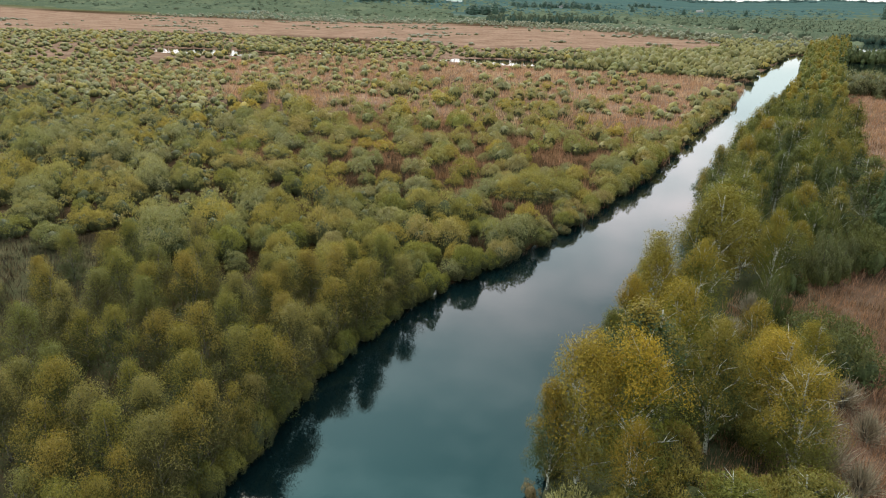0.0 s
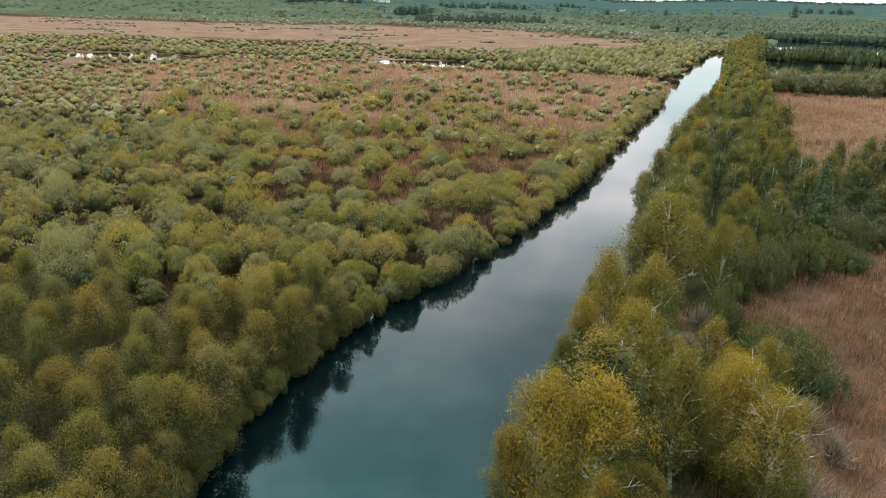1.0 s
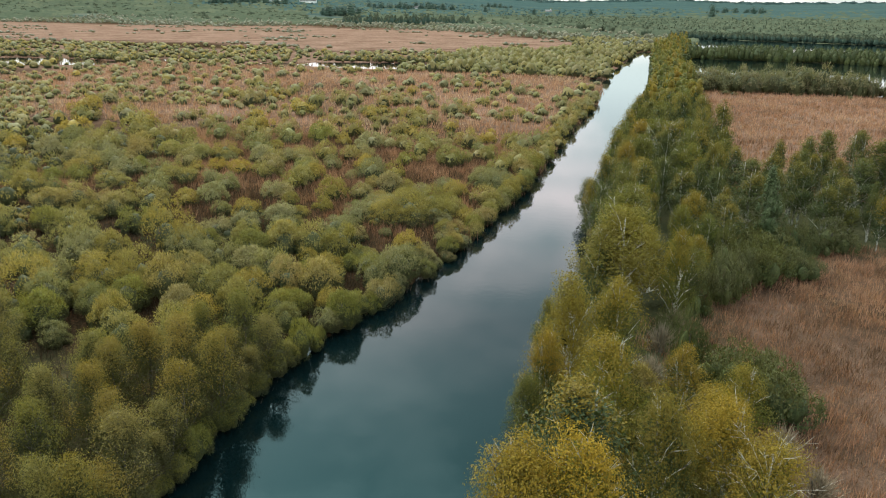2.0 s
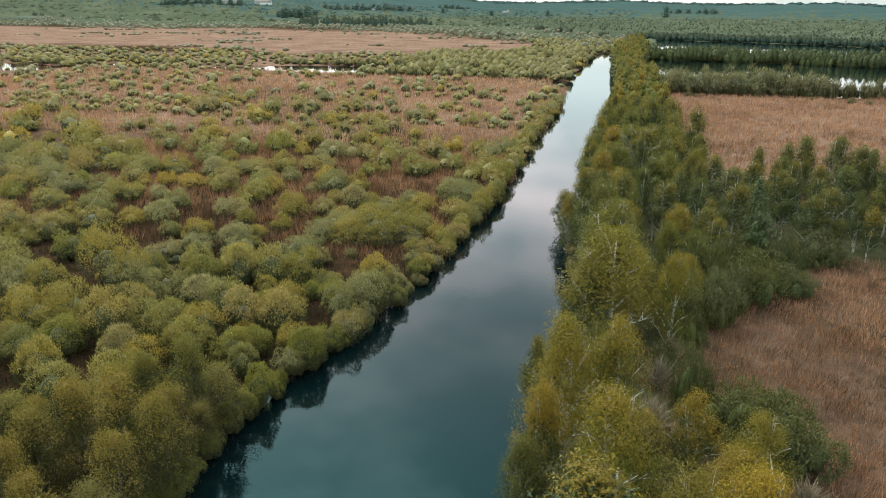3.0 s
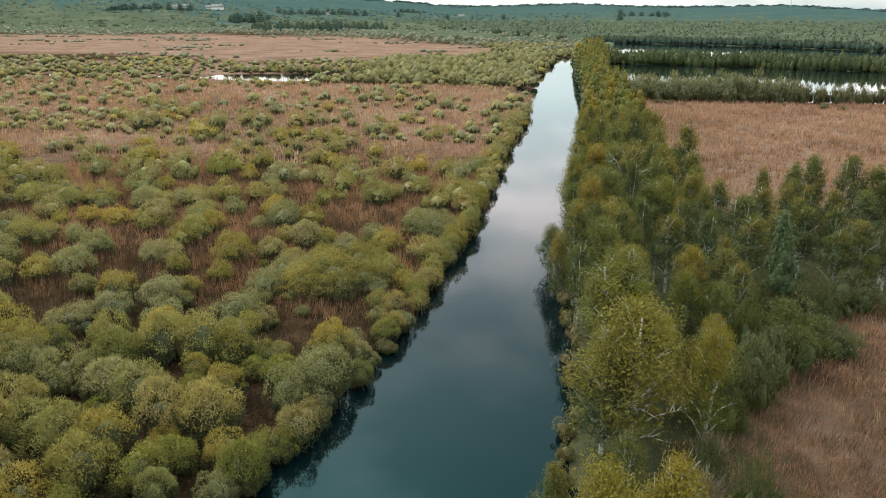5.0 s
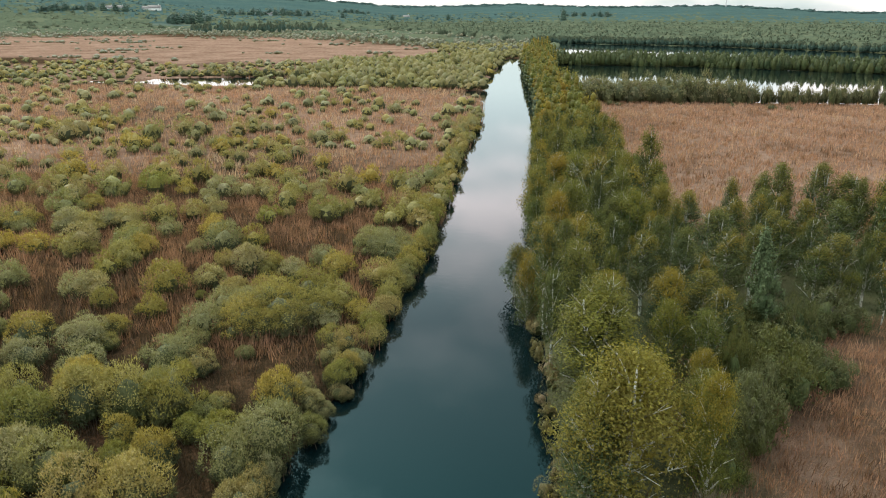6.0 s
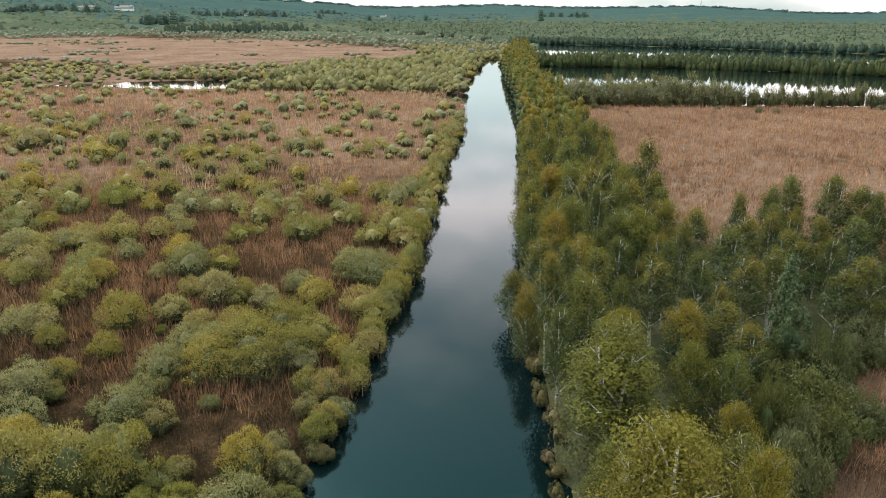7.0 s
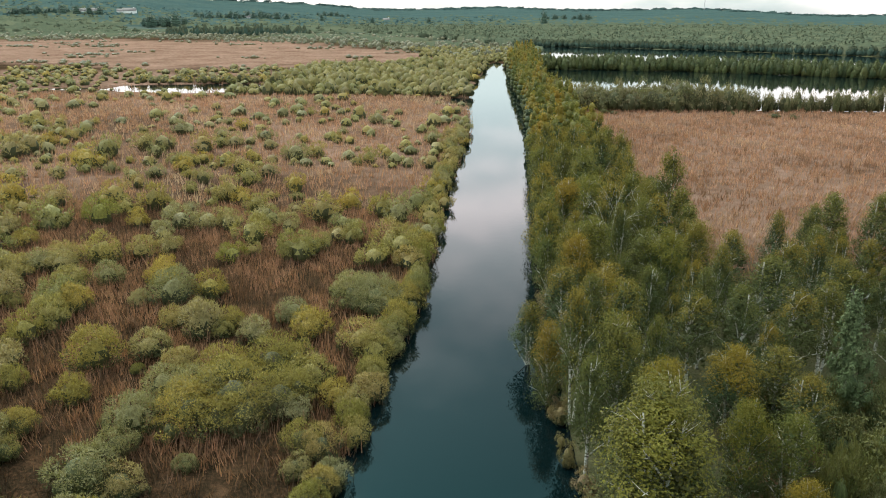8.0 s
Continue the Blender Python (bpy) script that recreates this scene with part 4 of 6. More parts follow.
for k, (x, y, h, wd) in enumerate(SALLOWS):
    placed.append((x, y, wd * 0.6))
    sallow.put(k, x, y, gz(x, y) - 0.05, wd / 2.2, h / 1.0 * 2.2 / wd * 0.8, "dark olive dome-shaped bush beside the reed meadow" if h == 4.0 else "")
x = 31.5
while x < 70:
    y = 34.6 + 0.12 * (x - 20) + rng.uniform(-0.8, 1.2)
    birch_mid.put(int(rng.integers(0, 99)), x, y, gz(x, y) - 0.05, rng.uniform(0.5, 0.8), rng.uniform(0.8, 1.1))
    placed.append((x, y, 2.0))
    x += rng.uniform(1.8, 3.2)
y = -24.0
while y < 70:
    x = float(np.interp(y, BANK_Y, BANK_R)) + rng.uniform(0.0, 0.7)
    brown_shrub.put(int(rng.integers(0, 99)), x, y, max(0.0, gz(x, y)) - 0.05, rng.uniform(0.5, 0.95), rng.uniform(0.9, 1.5))
    y += rng.uniform(1.3, 2.6)
y = -20.0
while y < 24:
    x = float(strip_r(y)) + rng.uniform(-1.2, 0.8)
    if free(x, y, 1.6):
        sallow.put(int(rng.integers(0, 99)), x, y, gz(x, y) - 0.05, rng.uniform(0.8, 1.5), rng.uniform(0.9, 1.3))
    y += rng.uniform(1.2, 2.4)

# a spruce, bare birches and leafless shrubs among them
spruce = Kind([tree_shape(260, [FIR, FIR], BROWN_BARK, split=True, height=9.0, width=3.6, limbs=34, count=5200, leaf=0.19, base=0.08, droop=0.75, pointed=0.85, clump=0.42,
                          kite=False, core=0.4, puff=0.62, twigs=0)], "spruce_tree", "grey-green spruce standing among birches", "tree", "")
spruce.put(0, 23.7, 31.8, gz(23.7, 31.8) - 0.1, 1.0)
bare_birch = Kind([tree_shape(270 + k, [BIRCH, BIRCH], BIRCH_BARK, split=True, bare=True, height=7.0, width=4.4, limbs=12, count=10, leaf=0.1, base=0.25, twigs=5,
                              stems=1, trunk=0.07, pointed=0.3, rise=(1.1, 2.0), droop=0.1) for k in range(2)], "bare_birch", "leafless birch with white trunk and limbs", "tree", "bare birches")
for k, (x, y, h) in enumerate([(12.3, 55.2, 8.5), (18.3, -14.3, 7.0)]):
    bare_birch.put(k, x, y, gz(x, y) - 0.1, h / 7.0)


def twig_shape(seed):
    r = np.random.default_rng(seed)
    n = 700
    a, tilt = r.uniform(0, 6.28, n), np.abs(r.normal(0, 0.55, n))
    aim = np.stack([np.cos(a) * np.sin(tilt), np.sin(a) * np.sin(tilt), np.cos(tilt)], 1)
    start = aim * (r.uniform(0, 0.75, n) * 1.2)[:, None] * [1, 1, 0.8]
    v, f = sprays(r, start, aim + r.normal(0, 0.25, (n, 3)), 0.55, 0.03)
    sv, sf = stool_arrays(r, 0.6, 0.9)
    return [("woody_base", solid("shrub_base", sv, sf, [BROWN_BARK]), ""), ("crown", solid("shrub_twigs", v, f, [DRY_TWIG]), "fine bare twigs")]


bare_shrub = Kind([twig_shape(280 + k) for k in range(3)], "bare_shrub", "leafless grey-brown shrub beside the reed meadow", "bush", "bare shrubs")
for k, (x, y, rad) in enumerate([(19.4, -9.0, 1.7), (20.6, -4.5, 1.6), (19.8, -12.5, 1.8), (21.4, -13.5, 1.5), (18.4, -2.2, 1.5), (13.4, 1.6, 1.6), (14.1, 6.4, 1.5), (15.0, 10.5, 1.4),
                                 (20.2, -16.5, 1.6), (21.8, -8.0, 1.4), (16.6, -7.5, 1.6), (17.2, -10.2, 1.6), (24.0, 27.2, 1.2), (15.8, -4.0, 1.5)]):
    bare_shrub.put(k, x, y, gz(x, y) - 0.05, rad, rng.uniform(0.9, 1.3))

# ---- left bank: young alders in the near corner ----
y = -42.0
while y < -3:                                    # the bank's own row, leaning over the water
    x = float(np.interp(y, BANK_Y, BANK_L)) - rng.uniform(0.3, 1.0)
    placed.append((x, y, 1.6))
    alder_near.put(int(rng.integers(0, 99)), x, y, max(0.05, gz(x, y)) - 0.1, rng.uniform(0.6, 0.95), rng.uniform(0.8, 1.1))
    y += rng.uniform(1.3, 2.4)
y = -42.0
while y < 4:                                     # low scrub that hangs over the waterline
    x = float(np.interp(y, BANK_Y, BANK_L)) + rng.uniform(-0.35, 0.25)
    bank_willow.put(int(rng.integers(0, 99)), x, y, max(0.05, gz(x, y)) - 0.05, rng.uniform(0.75, 1.4), rng.uniform(0.9, 1.6))
    y += rng.uniform(0.9, 1.7)
ALDERS = [
    (-13.0, -10.2, 6.0), (-15.6, -10.6, 5.6), (-9.5, -7.7, 5.6), (-17.6, -12.4, 5.4), (-11.7, -8.9, 5.2), (-21.4, -16.7, 5.4), (-23.7, -18.1, 5.0),
    (-25.9, -20.4, 5.4), (-26.7, -22.7, 4.5), (-16.9, -16.6, 5.0), (-15.1, -21.5, 5.0), (-15.2, -19.1, 5.0), (-12.7, -16.5, 5.0), (-10.8, -15.4, 5.0),
    (-8.1, -11.4, 5.0), (-7.9, -7.1, 4.0), (-23.9, -27.1, 5.0), (-19.2, -24.4, 5.0), (-18.3, -29.0, 5.0), (-18.6, -30.7, 5.0), (-13.5, -27.8, 5.0),
    (-10.6, -26.5, 5.2), (-12.7, -31.0, 5.2), (-6.5, -27.1, 5.0), (-10.4, -29.3, 5.0), (-13.3, -24.5, 5.0), (-13.7, -33.0, 5.0), (-9.9, -31.9, 5.0),
    (-6.7, -31.1, 5.0), (-4.7, -30.5, 4.4), (-9.5, -34.7, 5.0), (-5.8, -33.9, 5.0), (-9.6, -36.1, 5.0), (-7.9, -16.8, 4.6), (-8.9, -22.0, 5.0),
    (-7.5, -15.0, 4.0), (-10.5, -22.9, 5.0),
    (-9.9, -5.6, 5.5), (-15.5, -7.3, 5.2), (-15.4, -10.9, 5.0), (-10.8, -10.2, 5.0), (-8.0, -11.4, 4.6), (-16.0, -12.7, 5.0), (-7.6, -3.1, 3.6), (-9.1, -4.8, 4.8), (-10.9, -6.3, 5.0), (-18.3, -11.4, 5.0), (-14.8, -5.9, 4.6)]
for k, (x, y, h) in enumerate(ALDERS):
    if water_depth(x, y) < -0.5 and free(x, y, 1.2):
        alder_near.put(k, x, y, gz(x, y) - 0.1, h / 6.0, rng.uniform(0.9, 1.1))
scatter(alder_near, 700, (-46, -6), (-42, 4), 3.5, 4.7, 6.0, lambda x, y: y < -12 + (x + 33) * 0.38 and x < np.interp(y, BANK_Y, BANK_L) - 0.3)

# ---- left marsh: willow bushes ----


def bush_density(x, y):
    """How thickly the willows stand, 0 to 1."""
    d = 0.6 + 0.5 * wav(x, y, 0.075, 8.0)
    bank = np.interp(y, BANK_Y, BANK_L) - x
    if y > 112:
        d = 0.16 + 0.3 * wav(x, y, 0.06, 8.0) + np.clip((-x - 90) / 200, 0, 0.25)
    if y > 212:
        d = 0.0 if x > -86 else 0.6 + 0.4 * wav(x, y, 0.03, 2.0)
    if bank < 6:
        d += 0.6
    if 203 < y < 222 and -150 < x < -78:
        d = 0.15
    return d


# x, y, radius and look of the bushes that stand out, from near to far
WILLOWS = []
WILLOWS += [
    (-35.2, -7.7, 3.6, "p"), (-55.8, -6.5, 2.8, "p"), (-49.2, -5.2, 2.3), (-40.5, -2.6, 3.1, "p"), (-63.1, -1.7, 3.1, "p"), (-35.2, -0.9, 2.1), (-21.2, 0.2, 1.5), (-73.1, 2.4, 3.0),
    (-65.7, 2.9, 3.2), (-30.6, 3.1, 2.7, "y"), (-25.0, 3.4, 1.9), (-60.6, 3.8, 2.7), (-20.1, 3.8, 1.8), (-55.1, 4.2, 2.6), (-17.6, 4.3, 1.9, "y"), (-41.5, 4.5, 2.3),
    (-28.5, 4.7, 2.7, "y"), (-22.9, 5.0, 1.4), (-13.1, 7.7, 1.8), (-56.6, 8.8, 3.1), (-38.2, 9.1, 2.5), (-18.8, 9.4, 1.9), (-35.8, 9.5, 1.6), (-19.6, 9.7, 1.4)]
WILLOWS += [
    (-21.3, 10.1, 1.7), (-25.2, 10.9, 2.3, "p"), (-9.9, 11.0, 1.6, "p"), (-28.9, 11.1, 2.4), (-67.2, 11.1, 2.5), (-14.1, 11.2, 1.4, "y"), (-52.6, 11.4, 2.3), (-42.4, 11.6, 2.8),
    (-32.1, 12.5, 3.3, "y"), (-8.4, 13.4, 1.9, "p"), (-87.7, 14.1, 3.5), (-80.0, 14.3, 3.3), (-21.0, 15.7, 1.8), (-25.2, 15.9, 1.6), (-18.3, 16.1, 1.8), (-13.4, 16.4, 1.0),
    (-16.5, 16.8, 1.4), (-15.7, 17.0, 1.9, "y"), (-73.8, 17.2, 3.7), (-9.1, 17.4, 1.5), (-40.2, 17.7, 2.0, "g"), (-13.2, 18.0, 0.9), (-6.6, 18.1, 0.7), (-19.7, 18.2, 1.3)]
WILLOWS += [
    (-22.4, 18.2, 1.7), (-7.6, 18.3, 1.0), (-31.0, 18.9, 2.3), (-17.6, 19.5, 1.6), (-39.0, 19.7, 1.6), (-6.3, 20.4, 0.8, "b"), (-54.3, 20.5, 2.0), (-8.6, 20.5, 0.9),
    (-48.8, 20.5, 2.4), (-24.4, 20.8, 1.7), (-29.1, 21.6, 1.5), (-104.2, 21.7, 3.4), (-70.6, 22.0, 2.8), (-46.9, 22.2, 1.7), (-51.9, 22.2, 2.1), (-16.8, 22.4, 1.3),
    (-19.1, 22.8, 1.8, "p"), (-49.9, 23.3, 2.5), (-26.5, 24.0, 1.7), (-47.2, 24.2, 1.7), (-95.8, 24.3, 3.3), (-8.1, 24.8, 0.9), (-25.0, 24.8, 0.9), (-31.2, 25.2, 1.9, "y")]
WILLOWS += [
    (-18.8, 25.8, 1.2, "p"), (-35.2, 25.8, 1.2), (-26.9, 25.9, 1.5), (-44.8, 26.0, 2.1), (-63.5, 26.2, 2.0), (-7.1, 26.8, 1.1), (-25.7, 27.2, 1.1), (-8.4, 27.4, 1.2, "y"),
    (-60.6, 27.4, 1.3), (-19.1, 28.1, 1.5, "p"), (-70.9, 28.2, 2.4), (-41.7, 28.3, 1.5), (-38.8, 29.5, 1.9), (-119.5, 30.0, 2.5), (-12.4, 30.1, 2.3), (-9.7, 30.4, 1.2),
    (-51.7, 30.5, 1.1, "y"), (-47.7, 30.5, 2.0), (-91.2, 30.6, 3.3), (-98.9, 30.7, 2.9), (-24.9, 31.2, 1.3, "y"), (-16.6, 31.4, 1.5, "p"), (-44.7, 32.2, 0.9), (-19.1, 32.3, 1.4, "p")]
WILLOWS += [
    (-29.7, 32.3, 1.0, "y"), (-7.6, 32.4, 1.3), (-86.4, 32.4, 2.7), (-56.5, 32.5, 2.5), (-117.3, 33.2, 3.2), (-71.9, 33.2, 1.5), (-5.5, 33.4, 1.3), (-33.2, 34.2, 1.8),
    (-15.9, 34.3, 2.5, "y"), (-31.9, 34.3, 1.8), (-9.9, 34.5, 1.8), (-80.8, 34.7, 2.1), (-19.3, 35.2, 1.4), (-40.8, 35.4, 1.8), (-12.8, 35.6, 2.5, "y"), (-25.9, 35.8, 1.8, "y"),
    (-22.8, 37.8, 1.6), (-50.7, 38.0, 2.8), (-58.4, 38.0, 2.5), (-65.8, 38.0, 3.0), (-6.2, 38.4, 1.4), (-45.8, 39.1, 1.4), (-33.5, 39.4, 1.5, "y"), (-7.4, 39.8, 1.7)]
WILLOWS += [
    (-98.9, 40.1, 2.4), (-55.3, 40.5, 2.5), (-116.3, 40.7, 2.6), (-16.0, 41.1, 1.5), (-18.8, 41.5, 1.0), (-108.8, 41.5, 2.5), (-20.5, 41.7, 1.8), (-33.2, 42.0, 1.8),
    (-90.5, 42.0, 2.3), (-11.9, 42.4, 1.8), (-23.3, 42.7, 1.3), (-18.9, 43.2, 1.2), (-77.7, 43.4, 2.1), (-72.0, 43.9, 2.8), (-51.4, 44.1, 1.0), (-41.1, 44.9, 1.9),
    (-14.2, 45.1, 1.3, "p"), (-45.0, 45.2, 1.6), (-33.1, 45.3, 1.5), (-38.9, 45.7, 1.0), (-54.2, 45.9, 1.7), (-49.0, 46.0, 1.5), (-35.1, 46.1, 2.1), (-40.7, 46.4, 1.9)]
WILLOWS += [
    (-28.1, 46.6, 1.0), (-68.9, 46.7, 2.3), (-100.9, 47.0, 2.5), (-25.3, 47.2, 1.9, "p"), (-90.0, 48.4, 1.8), (-5.8, 48.5, 2.4), (-65.4, 48.8, 1.9), (-22.8, 49.0, 1.6, "y"),
    (-8.2, 49.4, 2.7, "p"), (-73.1, 49.7, 1.9), (-10.5, 49.9, 1.7), (-80.8, 50.7, 1.5), (-55.6, 50.9, 1.8), (-61.5, 51.2, 1.9), (-28.1, 51.2, 1.5), (-37.3, 51.3, 1.6),
    (-50.9, 51.4, 1.3), (-33.6, 51.5, 1.3, "p"), (-45.2, 51.8, 2.0), (-43.2, 52.0, 2.0), (-75.1, 52.4, 2.2), (-96.1, 52.7, 1.9), (-78.4, 53.3, 2.0), (-45.7, 53.5, 2.4)]
WILLOWS += [
    (-53.1, 53.5, 2.7), (-59.0, 53.7, 2.8), (-29.1, 53.9, 1.2), (-42.3, 54.5, 1.7), (-40.2, 54.6, 1.7), (-70.0, 54.9, 2.0), (-84.1, 55.2, 2.1), (-76.3, 56.2, 2.6),
    (-37.4, 57.1, 2.0), (-41.8, 57.5, 1.8), (-6.1, 58.1, 1.8), (-50.2, 58.2, 2.2), (-84.1, 58.5, 2.4), (-9.9, 58.8, 1.9), (-34.1, 58.8, 1.7), (-24.6, 59.0, 1.6, "g"),
    (-17.6, 59.6, 2.2), (-32.2, 60.8, 1.5), (-23.1, 60.8, 1.0), (-7.5, 61.5, 2.2), (-65.9, 61.6, 2.0), (-16.9, 61.8, 2.3), (-49.0, 62.0, 1.4, "y"), (-5.7, 62.4, 1.8)]
WILLOWS += [
    (-69.6, 62.9, 2.3), (-74.8, 64.0, 2.1), (-50.2, 64.0, 1.1, "y"), (-92.5, 64.0, 2.9), (-79.1, 64.5, 3.1), (-8.9, 64.7, 2.3), (-24.5, 65.1, 2.1), (-54.0, 65.2, 2.2),
    (-35.1, 65.3, 1.5), (-15.3, 66.4, 1.7), (-13.3, 66.6, 1.7), (-60.0, 67.7, 1.5), (-63.7, 67.8, 2.1), (-5.7, 68.4, 1.7), (-21.5, 68.6, 1.6), (-50.7, 69.4, 2.6),
    (-28.9, 69.5, 1.8), (-89.9, 69.8, 1.4), (-34.9, 69.8, 1.9), (-31.6, 69.8, 1.9), (-44.9, 70.1, 2.1, "g"), (-15.7, 70.5, 1.6), (-40.7, 71.0, 1.7), (-59.8, 71.6, 2.2)]
WILLOWS += [
    (-24.8, 72.4, 1.4), (-31.1, 72.9, 1.1), (-25.8, 73.3, 1.9), (-5.8, 73.6, 1.8), (-18.9, 73.9, 2.6), (-84.3, 74.2, 2.4), (-9.7, 74.3, 2.0), (-38.5, 74.4, 1.6),
    (-57.8, 74.4, 1.8), (-44.6, 75.3, 1.7), (-102.3, 76.0, 2.3), (-72.5, 76.6, 2.0), (-11.9, 76.6, 2.3), (-54.9, 76.7, 2.2), (-36.7, 76.7, 1.1), (-41.5, 76.9, 2.4),
    (-91.8, 77.3, 2.8), (-28.3, 77.4, 1.8), (-23.3, 77.6, 1.2), (-61.8, 78.7, 2.6), (-102.8, 79.2, 2.0), (-6.6, 80.1, 1.6), (-16.7, 80.1, 2.0), (-35.5, 80.1, 1.1)]
WILLOWS += [
    (-8.2, 80.3, 2.2), (-49.0, 80.8, 2.2), (-65.1, 80.9, 1.4), (-31.6, 81.2, 1.7), (-34.6, 82.7, 1.7), (-33.9, 82.9, 2.1), (-108.6, 83.4, 3.4), (-25.3, 84.5, 1.0),
    (-84.6, 84.7, 1.9), (-28.9, 84.7, 1.1), (-76.0, 85.6, 1.7), (-71.5, 85.9, 1.3), (-37.8, 86.4, 1.1), (-83.1, 86.4, 1.5), (-41.4, 87.2, 1.3), (-101.5, 87.3, 2.4),
    (-26.7, 89.0, 1.7), (-50.3, 89.5, 1.3), (-84.8, 92.0, 1.3), (-71.6, 92.3, 2.0), (-34.6, 92.4, 2.0, "g"), (-42.0, 93.0, 1.7), (-66.1, 95.1, 1.6), (-54.3, 95.2, 1.5)]
WILLOWS += [
    (-117.4, 95.6, 1.8), (-45.5, 96.0, 1.3), (-51.2, 96.4, 1.7), (-33.7, 98.1, 1.9, "g"), (-63.7, 98.6, 1.4), (-59.6, 98.9, 1.4), (-38.7, 100.1, 2.5), (-48.6, 101.0, 1.8),
    (-73.5, 101.0, 0.9), (-65.1, 101.5, 2.7), (-117.9, 101.7, 2.7), (-7.2, 102.2, 1.2, "y"), (-44.5, 103.1, 1.1), (-49.3, 104.5, 1.9), (-52.3, 105.7, 1.5), (-44.1, 106.2, 1.1),
    (-6.0, 107.1, 1.3), (-47.9, 107.4, 1.6), (-83.3, 108.7, 3.0), (-19.9, 109.4, 2.0, "g"), (-39.8, 109.6, 1.6), (-52.5, 110.0, 1.3), (-66.7, 110.7, 2.8), (-33.0, 111.0, 2.5, "g")]
WILLOWS += [
    (-58.8, 112.5, 1.7), (-83.3, 113.7, 2.8), (-30.1, 114.3, 1.8), (-52.4, 118.1, 2.3), (-63.8, 118.3, 2.4), (-60.8, 119.2, 2.4), (-85.1, 122.5, 1.8), (-48.2, 122.6, 2.0),
    (-51.0, 123.1, 1.8), (-97.3, 124.5, 2.1), (-7.1, 124.9, 2.2), (-84.0, 126.9, 1.6), (-11.2, 129.3, 1.9), (-30.0, 129.9, 1.4), (-45.0, 130.8, 2.2), (-54.3, 131.6, 1.8),
    (-85.1, 132.1, 1.6), (-89.9, 133.1, 2.0), (-8.3, 137.0, 1.8), (-65.9, 137.5, 2.1), (-74.9, 138.7, 1.1), (-31.2, 139.7, 1.3), (-54.0, 143.2, 1.8), (-101.3, 143.4, 2.3)]
WILLOWS += [
    (-106.8, 147.5, 1.6), (-91.5, 148.8, 1.5), (-60.3, 150.9, 1.3), (-26.6, 156.2, 2.4), (-45.9, 168.9, 1.5)]
WILLOWS += [(-96.0, 143.0, 2.0, "g"), (-13.6, 30.4, 3.3, "y"), (-16.0, 29.2, 2.6), (-11.0, 31.5, 2.5, "y"), (-7.8, 47.6, 2.9, "p"), (-9.8, 48.6, 2.4)]
for k, (x, y, rad, *mark) in enumerate(WILLOWS):
    placed.append((x, y, rad * 1.7))
    put_willow(k * 7, x, y, rad, mark[0] if mark else "", rng.uniform(0.88, 1.08) * (1.25 if y < 18 else 1.0))
for k, (x, y, rad) in enumerate([(12.8, -17.4, 1.3), (14.6, -20.6, 1.5), (12.2, -23.4, 1.4), (16.8, -19.6, 1.3), (18.8, -19.2, 1.5), (14.0, -11.4, 1.4), (16.0, -11.8, 1.2),
                                 (12.6, -10.6, 1.2), (20.4, -20.5, 1.4), (13.4, -5.6, 1.5), (12.6, -1.8, 1.3), (10.2, -24.6, 1.4)]):
    put_willow(k * 3, x, y, rad * 1.15, "y" if k < 6 else "", rng.uniform(1.0, 1.5), "yellow-green willow bush under the birches")
# an unbroken fringe of bushes along the left bank
y = 2.0
while y < 150:
    x = float(np.interp(y, BANK_Y, BANK_L)) - rng.uniform(-0.1, 0.6 if y < 60 else 2.4)
    rad = rng.uniform(0.8, 1.5) if y < 60 else rng.uniform(0.5, 1.8)
    if free(x, y, rad * 0.9):
        put_willow(int(rng.integers(0, 99)), x, y, rad, ("", "g", "", "")[int(rng.integers(0, 4))], rng.uniform(0.9, 1.5), "olive green willow bush overhanging the water's edge")
    y += rng.uniform(0.8, 1.8) if y < 60 else rng.uniform(1.2, 2.6)


def beside(x, y):
    """Outside the part of the marsh whose bushes are set one by one."""
    return x < 8 - 1.035 * (y + 36) or (x < -60 and y < 60)


for _ in range(260):
    x, y = rng.uniform(-34, -8), rng.uniform(-10, 17)
    if x < np.interp(y, BANK_Y, BANK_L) - 1.0 and y > -7 + (x + 33) * 0.1:
        rad = rng.uniform(1.0, 1.9)
        if free(x, y, rad * 1.35):
            put_willow(int(rng.integers(0, 99)), x, y, rad, ("", "g", "", "g")[int(rng.integers(0, 4))], rng.uniform(1.0, 1.4))
for _ in range(420):
    x, y = rng.uniform(-78, -9), rng.uniform(-12, 62)
    if (beside(x, y) or rng.uniform() < 0.12) and y > -9 + (x + 33) * 0.3 and rng.uniform() < bush_density(x, y) and water_depth(x, y) < -0.8:
        rad = rng.uniform(0.9, 2.0) if beside(x, y) else rng.uniform(0.4, 0.8)
        if free(x, y, rad * 1.7):
            put_willow(int(rng.integers(0, 99)), x, y, rad, ("", "", "g", "p")[int(rng.integers(0, 4))], rng.uniform(0.85, 1.15))


